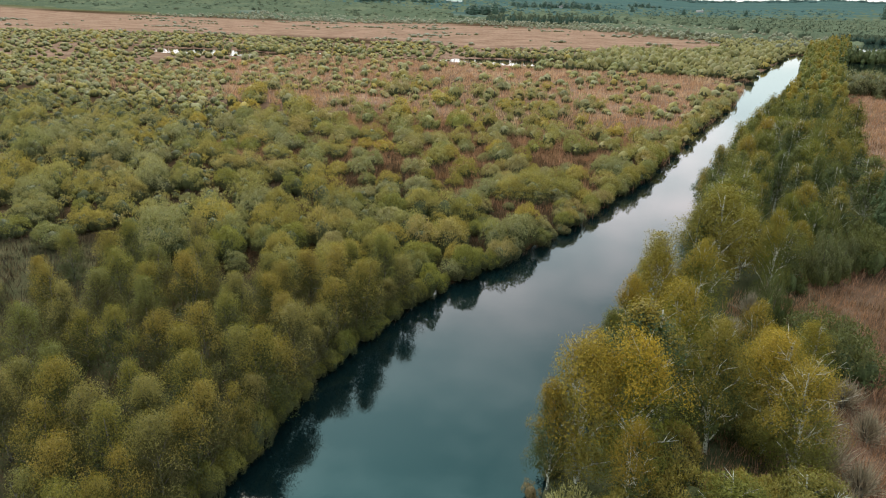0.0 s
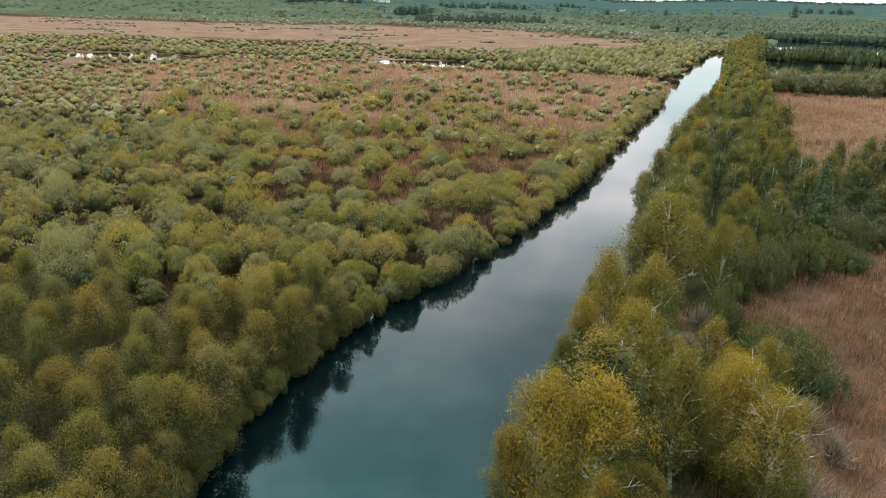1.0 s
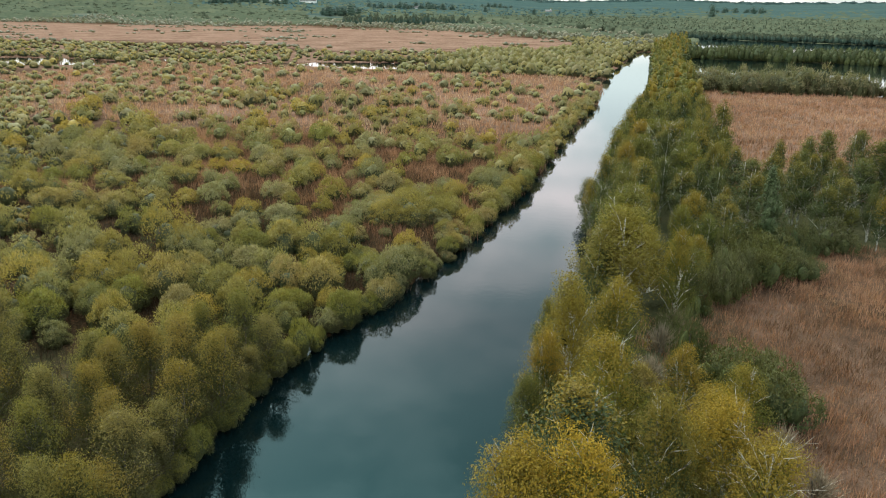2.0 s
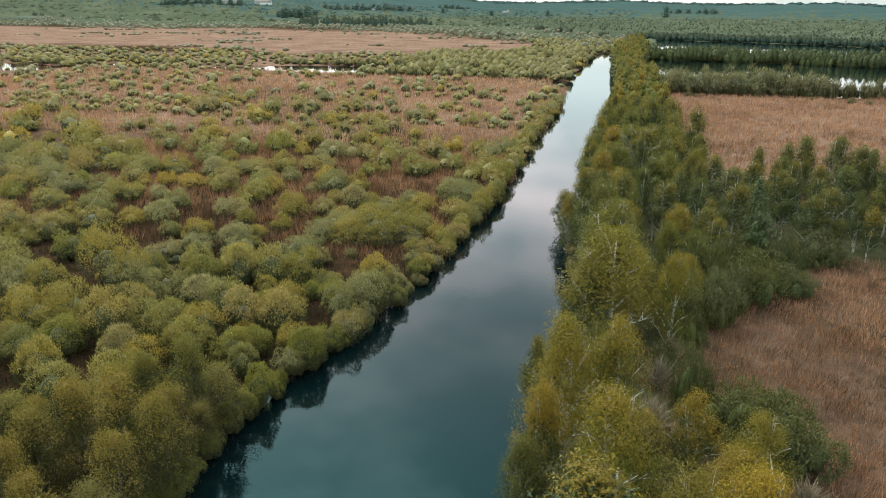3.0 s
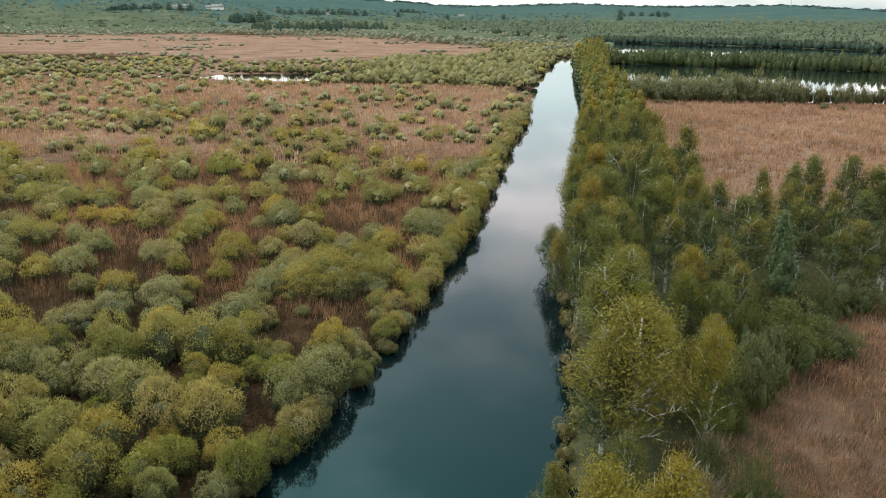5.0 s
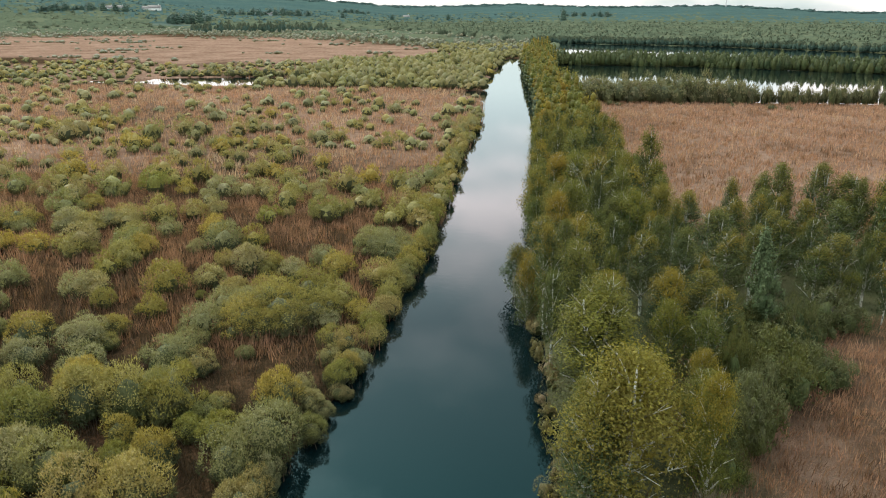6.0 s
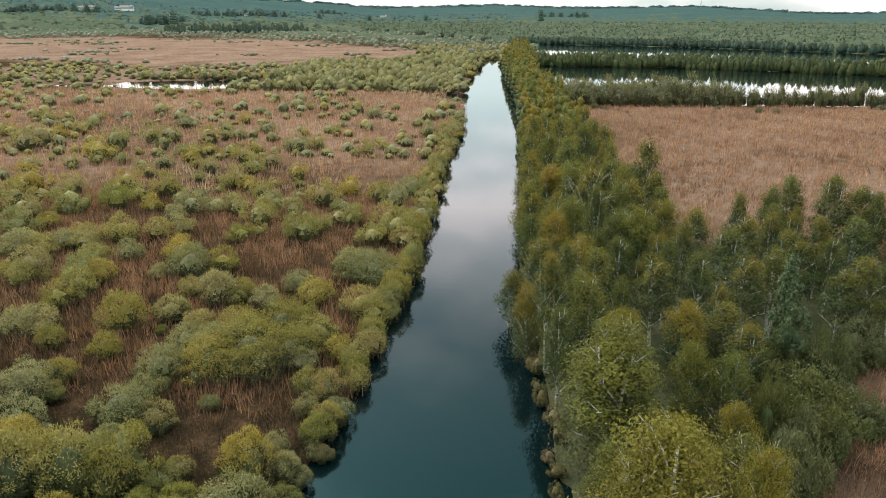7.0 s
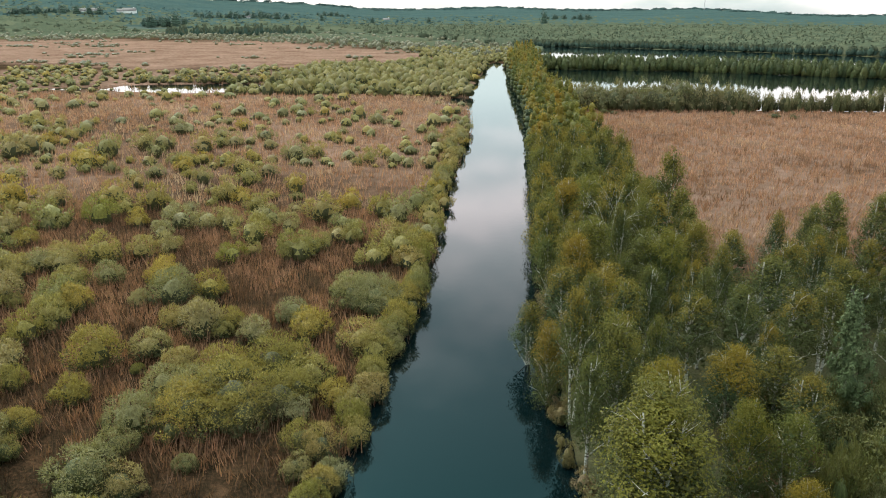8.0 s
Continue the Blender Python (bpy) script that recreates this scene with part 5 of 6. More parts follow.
def scrub(name, spots, shapes, mats, label, category="bushes", sink=0.05):
    """Many far plants as one mesh: spots of (x, y, z, size, tall), shapes of arrays."""
    vs, fs, ms, ts, base = [], [], [], [], 0
    for k, (x, y, z, s, tl) in enumerate(spots):
        v, f, mi = shapes[int(rng.integers(0, len(shapes)))]
        a = rng.uniform(0, 6.28)
        c, sn = math.cos(a), math.sin(a)
        q = np.stack([(v[:, 0] * c - v[:, 1] * sn) * s + x, (v[:, 0] * sn + v[:, 1] * c) * s + y, v[:, 2] * s * tl + z - sink], 1)
        vs.append(q.astype(np.float32))
        fs.append(f + base)
        ms.append(mi)
        ts.append(np.full(len(v), rng.uniform(0, 0.999), np.float32))
        base += len(v)
    me = solid(name, np.concatenate(vs), np.concatenate(fs), mats, np.concatenate(ms), np.concatenate(ts), smooth=True)
    return tagged(new(name, me), label, category, kind="stuff")


def spots_in(n, xr, yr, gap, size, tall, test, cell=None):
    """Loose random spots kept a gap apart, by a hash grid."""
    grid, out = {}, []
    for _ in range(n):
        x, y = rng.uniform(*xr), rng.uniform(*yr)
        if not test(x, y) or water_depth(x, y) > -0.6:
            continue
        s = rng.uniform(*size)
        kx, ky = int(x // gap), int(y // gap)
        if any((a - x) ** 2 + (b - y) ** 2 < (gap * 0.8) ** 2 for i in (-1, 0, 1) for j in (-1, 0, 1) for a, b in grid.get((kx + i, ky + j), ())):
            continue
        grid.setdefault((kx, ky), []).append((x, y))
        out.append((x, y, gz(x, y), s, rng.uniform(*tall)))
    return out


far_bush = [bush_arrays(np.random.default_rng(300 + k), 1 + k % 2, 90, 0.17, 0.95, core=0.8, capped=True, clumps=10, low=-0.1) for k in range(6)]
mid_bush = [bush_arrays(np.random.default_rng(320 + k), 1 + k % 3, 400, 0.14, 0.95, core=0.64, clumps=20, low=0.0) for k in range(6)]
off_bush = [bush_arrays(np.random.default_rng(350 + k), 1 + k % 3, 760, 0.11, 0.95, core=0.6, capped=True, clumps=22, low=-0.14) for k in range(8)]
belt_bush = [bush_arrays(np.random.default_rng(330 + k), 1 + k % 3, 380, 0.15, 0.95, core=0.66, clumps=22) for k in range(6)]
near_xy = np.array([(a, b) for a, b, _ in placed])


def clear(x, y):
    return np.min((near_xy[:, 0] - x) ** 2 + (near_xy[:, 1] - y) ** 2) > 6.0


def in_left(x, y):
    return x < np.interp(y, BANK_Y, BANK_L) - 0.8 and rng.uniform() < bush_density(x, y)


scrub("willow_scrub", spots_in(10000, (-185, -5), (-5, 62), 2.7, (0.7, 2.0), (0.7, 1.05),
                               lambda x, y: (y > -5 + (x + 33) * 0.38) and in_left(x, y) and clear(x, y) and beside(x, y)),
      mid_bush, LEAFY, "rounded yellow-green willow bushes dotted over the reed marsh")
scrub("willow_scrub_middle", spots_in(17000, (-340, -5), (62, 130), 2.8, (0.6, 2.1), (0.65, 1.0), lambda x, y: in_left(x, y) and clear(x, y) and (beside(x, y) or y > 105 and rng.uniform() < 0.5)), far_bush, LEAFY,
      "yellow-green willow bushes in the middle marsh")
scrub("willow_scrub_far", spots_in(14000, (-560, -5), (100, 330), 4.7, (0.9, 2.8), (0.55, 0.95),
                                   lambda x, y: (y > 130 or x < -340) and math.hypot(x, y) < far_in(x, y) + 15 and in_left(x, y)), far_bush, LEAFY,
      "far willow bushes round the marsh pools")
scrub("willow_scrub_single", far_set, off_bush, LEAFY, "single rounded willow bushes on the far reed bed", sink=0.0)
clumps = []
for _ in range(1500):
    x, y = rng.uniform(-900, -15), rng.uniform(200, 750)
    if far_in(x, y) < math.hypot(x, y) < far_out(x, y) and len(clumps) < 800 and rng.uniform() < 0.5 + 0.6 * wav(x, y, 0.02, 9):
        for _ in range(int(rng.integers(1, 14))):
            u, w = x + rng.normal(0, 9), y + rng.normal(0, 5)
            clumps.append((u, w, gz(u, w), rng.uniform(1.0, 3.0), rng.uniform(0.4, 0.7)))
bank = []
for x0, x1, y0 in ((-296, -208, 222), (-138, -80, 253), (-200, -178, 238)):
    x = x0
    while x < x1:
        y = y0 + rng.uniform(0, 6)
        bank.append((x, y, gz(x, y), rng.uniform(1.3, 2.5), rng.uniform(0.8, 1.25)))
        x += rng.uniform(0.8, 2.4)
scrub("pool_bank_bushes", bank, mid_bush, LEAFY, "grey-green bushes on the far bank of the marsh pools")
scrub("sedge_meadow_bushes", clumps, far_bush, [FAR_SCRUB, BROWN_SHRUB], "low bushes scattered in the pale far meadow")
scrub("willow_belt", spots_in(1500, (17, 66), (184, 196), 2.0, (1.9, 4.0), (1.1, 1.6), lambda x, y: x > strip_r(y) - 1) + [(46, 190, gz(46, 190), 2.6, 2.2), (44.5, 192, gz(44, 192), 2.2, 2.0)],
      belt_bush, [BELT_LEAF, WILLOW_SHADED], "belt of grey-green willows before the long pool")
scrub("meadow_bushes", [(x, y, gz(x, y), q, 0.7) for x, y, q in ((22, 176, 1.2), (28, 178, 1.8), (30, 177, 1.3), (47, 180, 1.0), (60, 178, 1.2), (68, 172, 1.6), (72, 171, 1.4), (104, 178, 2.6), (110, 179, 3.0), (101, 180, 2.0))],
      mid_bush, [SALLOW, WILLOW_SHADED], "low grey bushes at the far edge of the reed meadow")


scrub("willow_belt_thin", [q for x in np.arange(63, 200, 0.8) for q in [(x + rng.uniform(-0.5, 0.5), 186 + rng.uniform(-1.5, 2.0), 0.3, rng.uniform(1.1, 1.9), rng.uniform(1.7, 2.7))]]
      + [(x, 183.5, 0.3, 1.5, 2.9) for x in (66, 75, 87, 100, 112, 131, 150)],
      belt_bush, [BELT_LEAF, WILLOW_SHADED], "thin line of young willows before the long pool")

# woods along the right bank beyond the near birches, and on the island between the pools
tree_far = []
for k in range(5):
    r = np.random.default_rng(340 + k)
    _, _, (v, f, mi) = tree_arrays(r, height=9.0, width=4.6, limbs=7, count=150, leaf=0.6, kite=False, base=0.04, twigs=0, core=1.0)
    tree_far.append((v, f, mi))
def wall_tree(r):
    """A full-crowned tree 6.6 m tall, leafy to the ground, as part of a closed wood's edge."""
    u = DOME_V * (1 + r.normal(0, 0.09, (len(DOME_V), 1)))
    q = u * [1.75, 1.75, 3.3] + [0, 0, 3.2]
    q[:, :2] *= (1.1 - 0.5 * np.clip(q[:, 2:] / 6.6, 0, 1) ** 2)
    # lower half gets the darker leaf material, shade put into the colour
    up = q[DOME_F].mean(1)[:, 2] + r.normal(0, 0.5, len(DOME_F)) > 3.9
    low = q[DOME_F].mean(1)[:, 2] > 0.3
    o = unit(r.normal(0, 1, (80, 3)) + [0, 0, 0.2])
    p = o * [1.7, 1.7, 3.25] + [0, 0, 3.2]
    p[:, :2] *= (1.1 - 0.5 * np.clip(p[:, 2:] / 6.6, 0, 1) ** 2)
    p[:, 2] = np.maximum(p[:, 2], 0.3)
    hi = p[:, 2] + r.normal(0, 0.5, 80) > 3.6
    v0, f0 = sprays(r, p[hi], o[hi] * 0.6 + [0, 0, 0.9], 0.75, 0.5)
    v1, f1 = sprays(r, p[~hi], o[~hi] + [0, 0, 0.3], 0.7, 0.5)
    return join([(q, DOME_F[up & low], 0), (q, DOME_F[~up & low], 1), (v0, f0, 0), (v1, f1, 1)])


def row_of(x0, x1, step, line, depth, size, tall):
    """Spots in a deep row that follows a line over x."""
    out, x = [], x0
    while x < x1:
        y = line(x) + rng.uniform(*depth)
        out.append((x, y, gz(x, y), rng.uniform(*size), rng.uniform(*tall)))
        x += step * rng.uniform(0.5, 1.5)
    return out


tree_wall = [wall_tree(np.random.default_rng(360 + k)) for k in range(6)]
scrub("canal_side_woods", spots_in(3000, (4, 24), (112, 385), 3.0, (0.6, 0.95), (0.9, 1.15), lambda x, y: x < strip_r(y)), tree_far, birch_mats,
      "row of green birches along the far canal bank", "trees")
scrub("pool_side_woods", spots_in(420, (8, 24), (200, 530), 4.0, (0.55, 0.8), (0.9, 1.15), lambda x, y: x > strip_r(y) - 3), tree_far, birch_mats,
      "green woods between the canal and the pools", "trees")
scrub("island_woods", row_of(15, 300, 0.6, lambda x: island_near(x), (0.0, 3), (0.5, 0.85), (0.8, 1.3)) + row_of(15, 300, 0.5, lambda x: island_near(x) + 3, (0.0, 11), (0.55, 0.9), (0.85, 1.25)), tree_wall,
      [EDGE_WOOD, BIRCH_SHADED], "dark strip of woodland between two pools", "trees")


def far_tree(r, n, leaf):
    core = ICO_V * np.array([0.5, 0.5, 0.5]) * (1 + r.uniform(-0.18, 0.18, (len(ICO_V), 1))) + [0, 0, 0.42]
    o = unit(r.normal(0, 1, (n, 3)) * [1, 1, 0.6] + [0, 0, 0.35])
    v, f = sprays(r, o * 0.44 + [0, 0, 0.42], o + [0, 0, 0.6], leaf, leaf * 0.8)
    return join([(core, ICO_F[core[ICO_F].mean(1)[:, 2] > 0.22], 0), (v, f, 0)])


wood = [far_tree(np.random.default_rng(400 + k), 9, 0.26) for k in range(6)]
def east_wood(x, y):
    """Positive inside the flat woodland beyond the pools and the canal's head."""
    return np.where(x > 0, y - far_shore(x) - 4, y - 594 + x * 2.2)


def wood_cover(x, y):
    """How high the distant canopy stands, 0 to 1."""
    d = np.hypot(x, y)
    west = np.clip((d - far_out(x, y) - 40) / 260, 0, 1) * np.clip(0.45 + 1.1 * wav(x, y, 0.011, 5) + np.clip((d - 1000) / 900, 0, 0.8), 0, 1)
    return np.where((east_wood(x, y) > 10), 1.0, np.where(x < 30, west, 0.0))


# the unbroken canopy between the single crowns
wa, wd_ = np.radians(np.arange(-66, 46, 0.22)), 425 * (2900 / 425) ** (np.arange(92) / 91)
WA, WD = np.meshgrid(wa, wd_)
WX, WY = WD * np.sin(WA), WD * np.cos(WA)
cv = wood_cover(WX, WY)
WZ = relief(WX, WY) + 0.2 + np.where(cv > 0.12, (1.4 + 3.4 * cv) * rng.uniform(0.7, 1.1, WX.shape), -4.0) + 1.2 * wav(WX, WY, 0.05, 7) * cv
kk = np.arange(WX.size).reshape(WX.shape)
WF = np.stack([kk[:-1, :-1], kk[:-1, 1:], kk[1:, 1:], kk[1:, :-1]], -1).reshape(-1, 4)
live = (WZ.ravel()[WF] > -1.5).any(1)
WF = WF[live]
# the far part of the canopy takes the haze-tinted colour
canopy = solid("woodland_canopy", np.stack([WX, WY, WZ], -1).reshape(-1, 3), WF, [FAR_WOOD, HILL_WOOD_HAZED], index=(np.repeat(WD[:-1, 0], len(wa) - 1)[live] * rng.uniform(0.75, 1.3, int(live.sum())) > np.tile(1600 + 1000 * np.clip((-wa[:-1] - 0.45) * 2.5, 0, 1), len(wd_) - 1)[live]), smooth=True,
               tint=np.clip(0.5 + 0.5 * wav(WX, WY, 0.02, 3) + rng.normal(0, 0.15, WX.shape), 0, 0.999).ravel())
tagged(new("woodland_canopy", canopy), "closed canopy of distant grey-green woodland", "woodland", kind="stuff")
scrub("distant_scrub", spots_in(9000, (-900, 10), (430, 1000), 7, (2.2, 5.5), (0.6, 1.1),
                                lambda x, y: far_out(x, y) - 60 < math.hypot(x, y) < far_out(x, y) + 330 and rng.uniform() < 0.5 + 0.6 * wav(x, y, 0.02, 3)), wood, [FAR_SCRUB],
      "distant scrub and young woodland", "trees", 0.3)
thin_row = []
for _ in range(190):
    deg, dist = rng.uniform(-25.5, -15.5), rng.uniform(930, 1010)
    x, y = dist * math.sin(radians(deg)), dist * math.cos(radians(deg))
    thin_row.append((x, y, gz(x, y), rng.uniform(0.7, 1.5), rng.uniform(0.9, 1.5)))
scrub("poplar_row", thin_row, tree_wall, [FAR_WOOD, OAK], "row of thin grey-green trees behind the pale meadow", "trees")
scrub("woods_edge_east", row_of(14, 330, 0.8, lambda x: far_shore(x) + 1, (0.0, 12), (0.75, 0.95), (0.8, 1.0)), tree_wall, [FAR_WOOD, OAK],
      "edge of distant woodland along the far pool", "trees")
scrub("distant_woods_east", spots_in(12000, (-300, 900), (500, 1350), 6.2, (5.5, 8), (0.85, 1.05), lambda x, y: east_wood(x, y) > 4 and rng.uniform() < 620 / y), wood, [FAR_WOOD],
      "distant flat woodland", "trees", 0.5)
west = spots_in(11000, (-2300, 20), (740, 1900), 13, (6, 10), (0.6, 0.9), lambda x, y: math.hypot(x, y) > far_out(x, y) + 200 and rng.uniform() < wood_cover(x, y) * 0.7)
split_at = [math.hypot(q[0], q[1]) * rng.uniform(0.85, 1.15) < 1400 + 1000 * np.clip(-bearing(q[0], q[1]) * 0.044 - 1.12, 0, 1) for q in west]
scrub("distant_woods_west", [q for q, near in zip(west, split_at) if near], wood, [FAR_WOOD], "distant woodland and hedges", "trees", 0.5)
# haze put into the colour here and on the hills
scrub("distant_woods_hazy", [q for q, near in zip(west, split_at) if not near], wood, [HILL_WOOD_HAZED], "hazy blue-green woodland below the hills", "trees", 0.5)
scrub("wooded_hills", spots_in(3000, (-5200, 3300), (900, 4300), 40, (24, 44), (0.2, 0.32), lambda x, y: -1.9 * y < x < 0.8 * y + 200 and math.hypot(x, y) > 2700), wood, [HILL_WOOD_HAZED],
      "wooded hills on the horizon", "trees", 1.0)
scrub("willow_belt_west", spots_in(3600, (-86, -12), (214, 378), 2.9, (0.9, 3.4), (0.6, 1.35), lambda x, y: math.hypot(x, y) < far_in(x, y) + 12 * wav(x, y, 0.05) and x < np.interp(y, BANK_Y, BANK_L) - 3), far_bush,
      [FAR_SCRUB_NEAR, WILLOW_SHADED], "close belt of olive willows beyond the reed bed", "bushes")
scrub("canal_head_scrub", spots_in(1500, (-75, 6), (300, 520), 4.2, (1.4, 2.8), (0.8, 1.2), lambda x, y: x > -12 - (y - 300) * 0.25 + 8 * wav(x, y, 0.05)), far_bush, [FAR_SCRUB_NEAR, WILLOW_SHADED],
      "willow scrub round the head of the canal", "bushes")

# ---- dry reeds ----


def reeds(name, tufts, per, xr, yr, height, width, test, label, low=0.0, high=0.999, spread=0.35, shade=0.0, wet=0.0):
    """Dry reed in tufts; each tuft has its own height, lean and tint. shade darkens the tint towards the near end,
    below y 44.
    """
    x, y = rng.uniform(*xr, tufts), rng.uniform(*yr, tufts)
    keep = test(x, y) & (water_depth(x, y) < wet)
    x, y = x[keep], y[keep]
    m = len(x)
    hh = height * rng.uniform(0.5, 1.2, m) * (1 + 0.3 * wav(x, y, 0.6, 2.0))
    lx, ly = rng.normal(0.04, 0.22, m), rng.normal(0, 0.22, m)
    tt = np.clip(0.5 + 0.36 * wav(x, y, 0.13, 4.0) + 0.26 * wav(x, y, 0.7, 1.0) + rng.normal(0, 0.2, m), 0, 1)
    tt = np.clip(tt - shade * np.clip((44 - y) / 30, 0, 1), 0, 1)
    i = np.repeat(np.arange(m), per)
    n = len(i)
    px, py = x[i] + rng.normal(0, spread, n), y[i] + rng.normal(0, spread, n)
    z = np.maximum(ground_z(px, py), -0.1)
    h = hh[i] * rng.uniform(0.7, 1.15, n)
    a = rng.uniform(0, 6.28, n)
    tip = np.stack([px + (lx[i] + rng.normal(0, 0.13, n)) * h, py + (ly[i] + rng.normal(0, 0.13, n)) * h, z + h], 1)
    w = width * rng.uniform(0.6, 1.4, n)
    dx, dy = np.cos(a) * w / 2, np.sin(a) * w / 2
    v = np.stack([np.stack([px - dx, py - dy, z - 0.05], 1), np.stack([px + dx, py + dy, z - 0.05], 1), tip], 1).reshape(-1, 3)
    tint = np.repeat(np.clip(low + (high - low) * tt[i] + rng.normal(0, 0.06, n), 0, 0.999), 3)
    ob = tagged(new(name, solid(name, v, np.arange(3 * n).reshape(-1, 3), [REED], tint=tint)), label, "reeds", kind="stuff")
    return ob


def left_land(x, y):
    return x < np.interp(y, BANK_Y, BANK_L) + 0.3


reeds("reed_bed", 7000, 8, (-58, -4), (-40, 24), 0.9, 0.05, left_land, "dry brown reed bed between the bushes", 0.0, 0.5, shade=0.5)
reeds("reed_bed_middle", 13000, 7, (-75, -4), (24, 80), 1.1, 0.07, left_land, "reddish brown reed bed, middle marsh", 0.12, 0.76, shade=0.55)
reeds("reed_bed_far", 16000, 5, (-200, -4), (80, 215), 1.2, 0.13, left_land, "dry brown reed bed, farther marsh", 0.45, 0.98)
reeds("pool_reeds", 900, 8, (-300, -75), (186, 268), 1.5, 0.16, lambda x, y: water_depth(x, y) > -1.0, "sparse dry reeds standing in the shallow pools", 0.1, 0.6, 1.2, wet=6.0)
reeds("reed_meadow", 15000, 9, (12.5, 62), (-30, 37), 0.7, 0.042, lambda x, y: (x > np.minimum(strip_r(y) - 1.5, np.where(y < 12, 12.5, 99))) & (y < 37 + 0.12 * (x - 20)), "reddish brown reed meadow beside the birches", 0.2, 0.76)
reeds("reed_meadow_far", 17000, 5, (18, 140), (56, 184), 1.0, 0.11, lambda x, y: x > strip_r(y) - 1, "pale brown reed meadow behind the woodland", 0.3, 0.84)

# ---- far away: dark trees, farmhouses and a mast ----
oak = Kind([tree_shape(290 + k, [OAK, OAK], BROWN_BARK, height=20, width=20, limbs=16, count=700, leaf=1.5, base=0.06, kite=False, twigs=0, pointed=0.08, trunk=0.5, core=0.9)
            for k in range(3)], "oak_tree", "large dark tree standing above distant woodland", "tree", "distant dark trees")


def at_bearing(deg, dist):
    return dist * math.sin(radians(deg)), dist * math.cos(radians(deg))


for k, (deg, dist, h, tl) in enumerate([(-24.8, 1340, 22, 1.0), (-25.4, 1350, 17, 1.0), (-24.2, 1360, 16, 1.0), (2.9, 1440, 17, 1.5), (-29.8, 1700, 20, 0.9), (-30.4, 1710, 18, 1.0),
                                        (-31.2, 1700, 20, 1.0), (-33.6, 1720, 19, 1.0), (-34.4, 1700, 20, 0.9), (-18.6, 1650, 19, 0.8), (-17.6, 1660, 21, 0.8), (-16.8, 1650, 18, 0.9),
                                        (-20.6, 1640, 17, 1.0), (-14.2, 1600, 14, 1.2), (-10.4, 1500, 12, 1.3), (5.6, 1750, 18, 1.0), (6.2, 1760, 15, 1.0), (-6.0, 1500, 13, 1.2)]):
    x, y = at_bearing(deg, dist)
    oak.put(k, x, y, gz(x, y) - 0.5, h / 20, tl)
for first, last, dist, n in ((-23.6, -17.6, 1680, 22), (-35.5, -31.5, 1720, 14), (-27.0, -25.6, 1350, 8), (-14.5, -12.0, 1900, 8), (3.0, 6.5, 1800, 10)):
    for k in range(n):
        x, y = at_bearing(first + (last - first) * (k + rng.uniform(0, 0.9)) / n, dist + rng.uniform(-25, 25))
        oak.put(k, x, y, gz(x, y) - 0.5, rng.uniform(0.55, 0.95), rng.uniform(0.7, 1.1))


def box(x0, y0, z0, x1, y1, z1):
    v = np.array([(x, y, z) for z in (z0, z1) for y in (y0, y1) for x in (x0, x1)], float)
    f = np.array([(0, 2, 3, 1), (4, 5, 7, 6), (0, 1, 5, 4), (2, 6, 7, 3), (0, 4, 6, 2), (1, 3, 7, 5)])
    return v, f


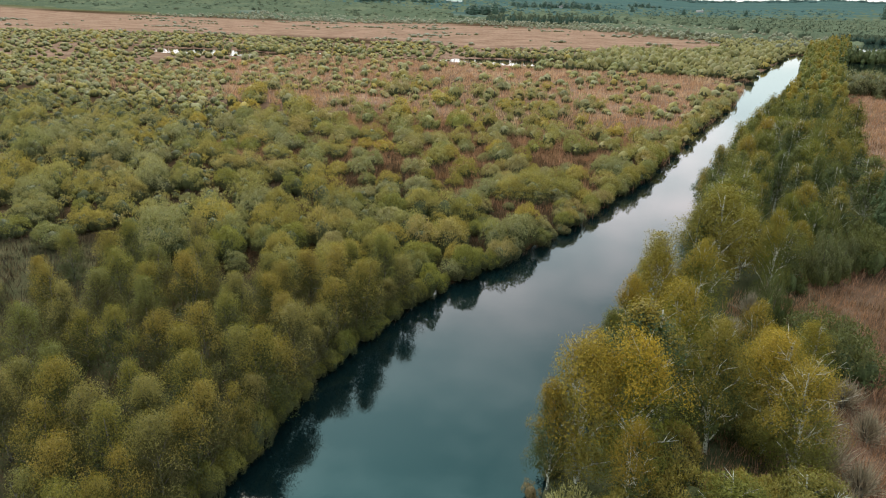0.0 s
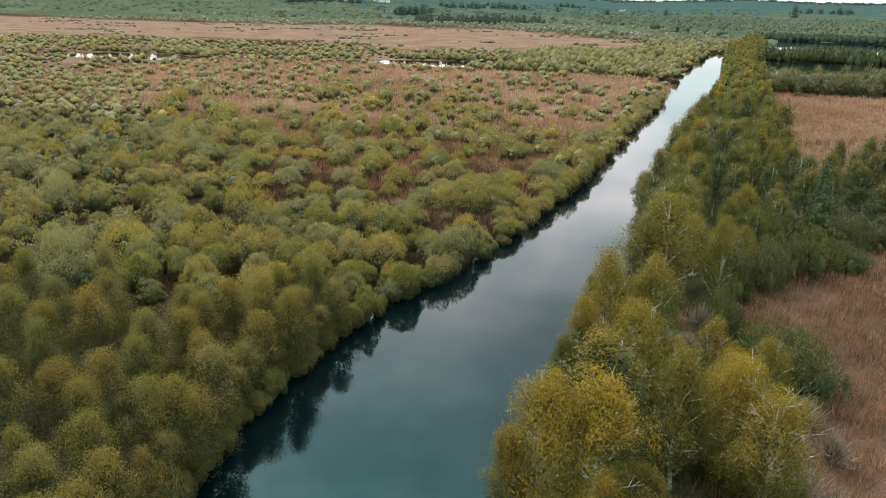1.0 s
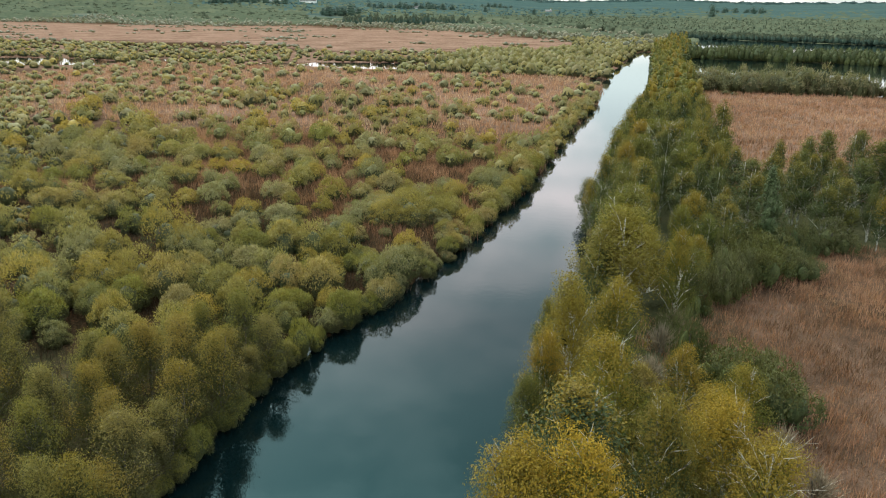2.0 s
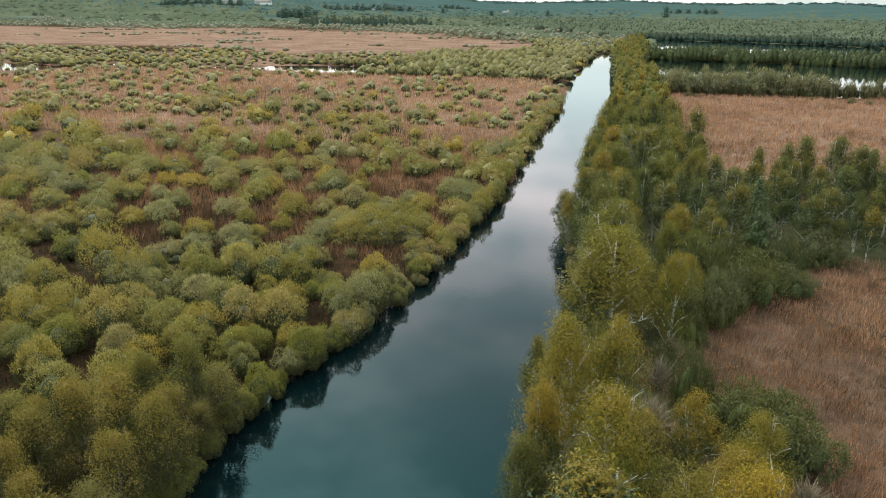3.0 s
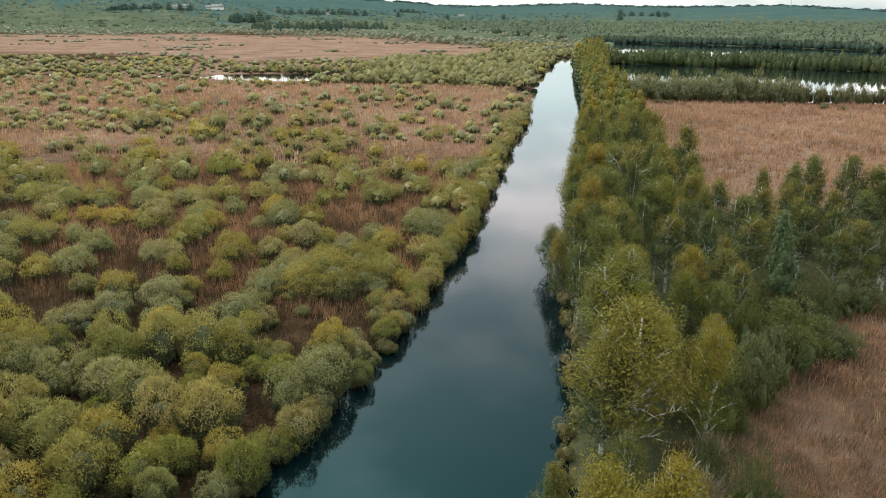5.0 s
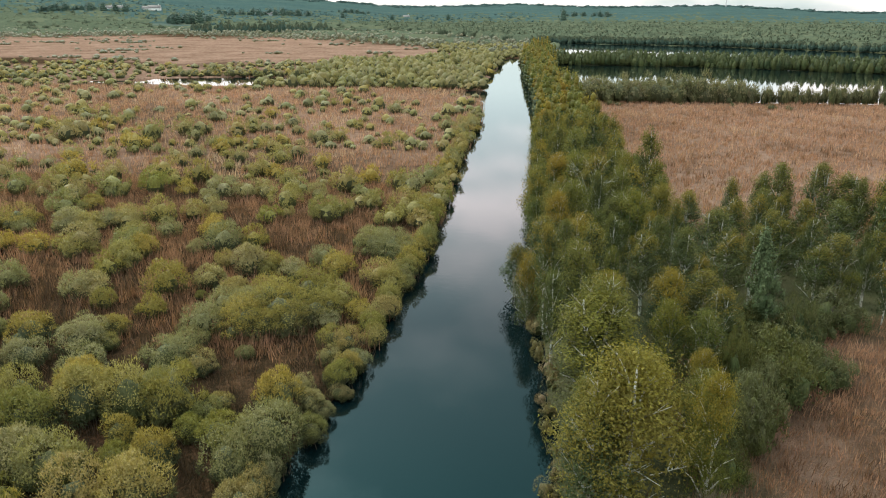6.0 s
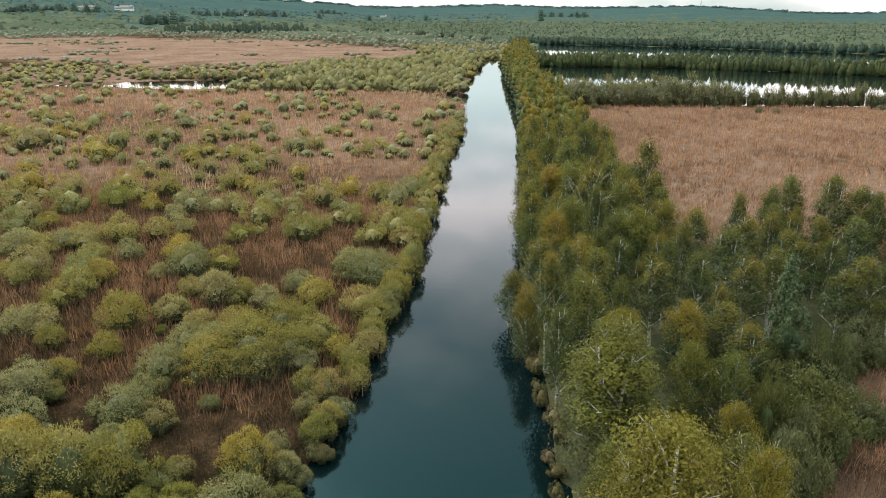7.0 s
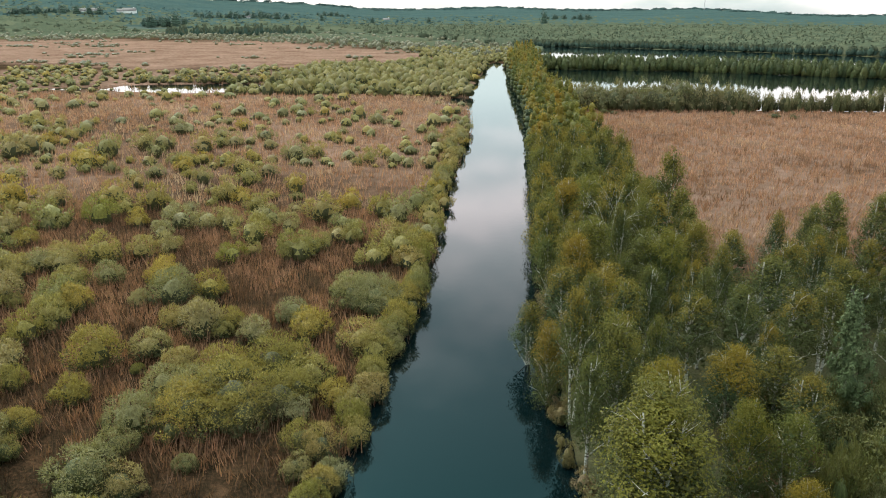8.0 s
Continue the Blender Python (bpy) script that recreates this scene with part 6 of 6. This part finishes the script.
def house(x, y, length, depth, eaves, ridge, turn):
    """A gabled farmhouse with window openings set into its front."""
    root = tagged(new("farmhouse"), "distant white farmhouse with a dark pitched roof", "house", "distant farmhouses")
    hl, hd = length / 2, depth / 2
    wv = np.array([(-hl, -hd, 0), (hl, -hd, 0), (hl, hd, 0), (-hl, hd, 0), (-hl, -hd, eaves), (hl, -hd, eaves), (hl, hd, eaves), (-hl, hd, eaves)], float)
    wall = new("wall", solid("house_wall", wv, np.array([(0, 1, 5, 4), (1, 2, 6, 5), (2, 3, 7, 6), (3, 0, 4, 7)]), [RENDER_WHITE]))
    gv = np.array([(-hl, -hd, eaves), (-hl, hd, eaves), (-hl, 0, ridge), (hl, -hd, eaves), (hl, hd, eaves), (hl, 0, ridge)], float)
    gable = new("gable", solid("house_gable", gv, np.array([(0, 2, 1), (3, 4, 5)]), [RENDER_WHITE]))
    o, t = 0.5, 0.3
    rv = np.array([(sx * (hl + o), sy, z) for dz in (0, t) for sx in (-1, 1) for sy, z in ((-hd - o, eaves - 0.3 + dz), (0, ridge + dz), (hd + o, eaves - 0.3 + dz))], float)
    rf = np.array([(0, 1, 4, 3), (1, 2, 5, 4), (6, 9, 10, 7), (7, 10, 11, 8), (0, 3, 9, 6), (2, 8, 11, 5), (0, 6, 7, 1), (1, 7, 8, 2), (3, 4, 10, 9), (4, 5, 11, 10)])
    roof = new("roof", solid("house_roof", rv, rf, [ROOF]))
    chim = new("chimney", solid("house_chimney", *box(hl * 0.6, -0.6, ridge - 1, hl * 0.6 + 1.4, 0.6, ridge + 1.6), [RENDER_WHITE]))
    for p in (wall, gable, roof):
        p.parent = root
    chim.parent = roof
    n = max(3, int(length / 4.5))
    for k in range(n):
        cx = -hl + (k + 0.5) * length / n
        win = new("window", solid("house_window", *box(cx - 0.7, -hd - 0.08, 1.2, cx + 0.7, -hd + 0.1, 3.0), [DARK_GLASS]))
        win.parent = wall
    root.matrix_basis = pose(x, y, gz(x, y) - 0.4, 0, 0, turn)
    return root


for deg, dist, length, depth, eaves, ridge, turn in ((-27.8, 1780, 26, 12, 9, 15, 20), (-28.4, 1800, 16, 10, 6, 11, 35), (-30.0, 1800, 18, 10, 6, 11, 15), (-30.8, 1790, 14, 9, 5, 10, 40),
                                                     (-19.5, 1680, 16, 10, 6, 11, 10), (-19.9, 1700, 13, 9, 5, 9, 30), (-9.3, 1720, 15, 9, 5, 9, 10)):
    x, y = at_bearing(deg, dist)
    house(x, y, length, depth, eaves, ridge, turn)

x, y = at_bearing(14.4, 3000)
mast = tagged(new("radio_mast"), "thin lattice mast on the horizon", "mast")
mast.matrix_basis = pose(x, y, gz(x, y) - 1)
for a in (0, 120, 240):
    c, sn = math.cos(radians(a)), math.sin(radians(a))
    leg = new("leg", solid("mast_leg", *tubes([([(c * 2.2, sn * 2.2, 0), (c * 0.5, sn * 0.5, 46)], [0.45, 0.3])], 5), [STEEL]))
    leg.parent = mast
for k in range(9):
    q = 2.2 - 1.7 * k / 9
    pts = [(q * math.cos(radians(a)), q * math.sin(radians(a)), 2 + 5 * k) for a in (0, 120, 240, 360)]
    ring = new("brace", solid("mast_brace", *tubes([(pts, [0.18] * 4)], 4), [STEEL]))
    ring.parent = mast
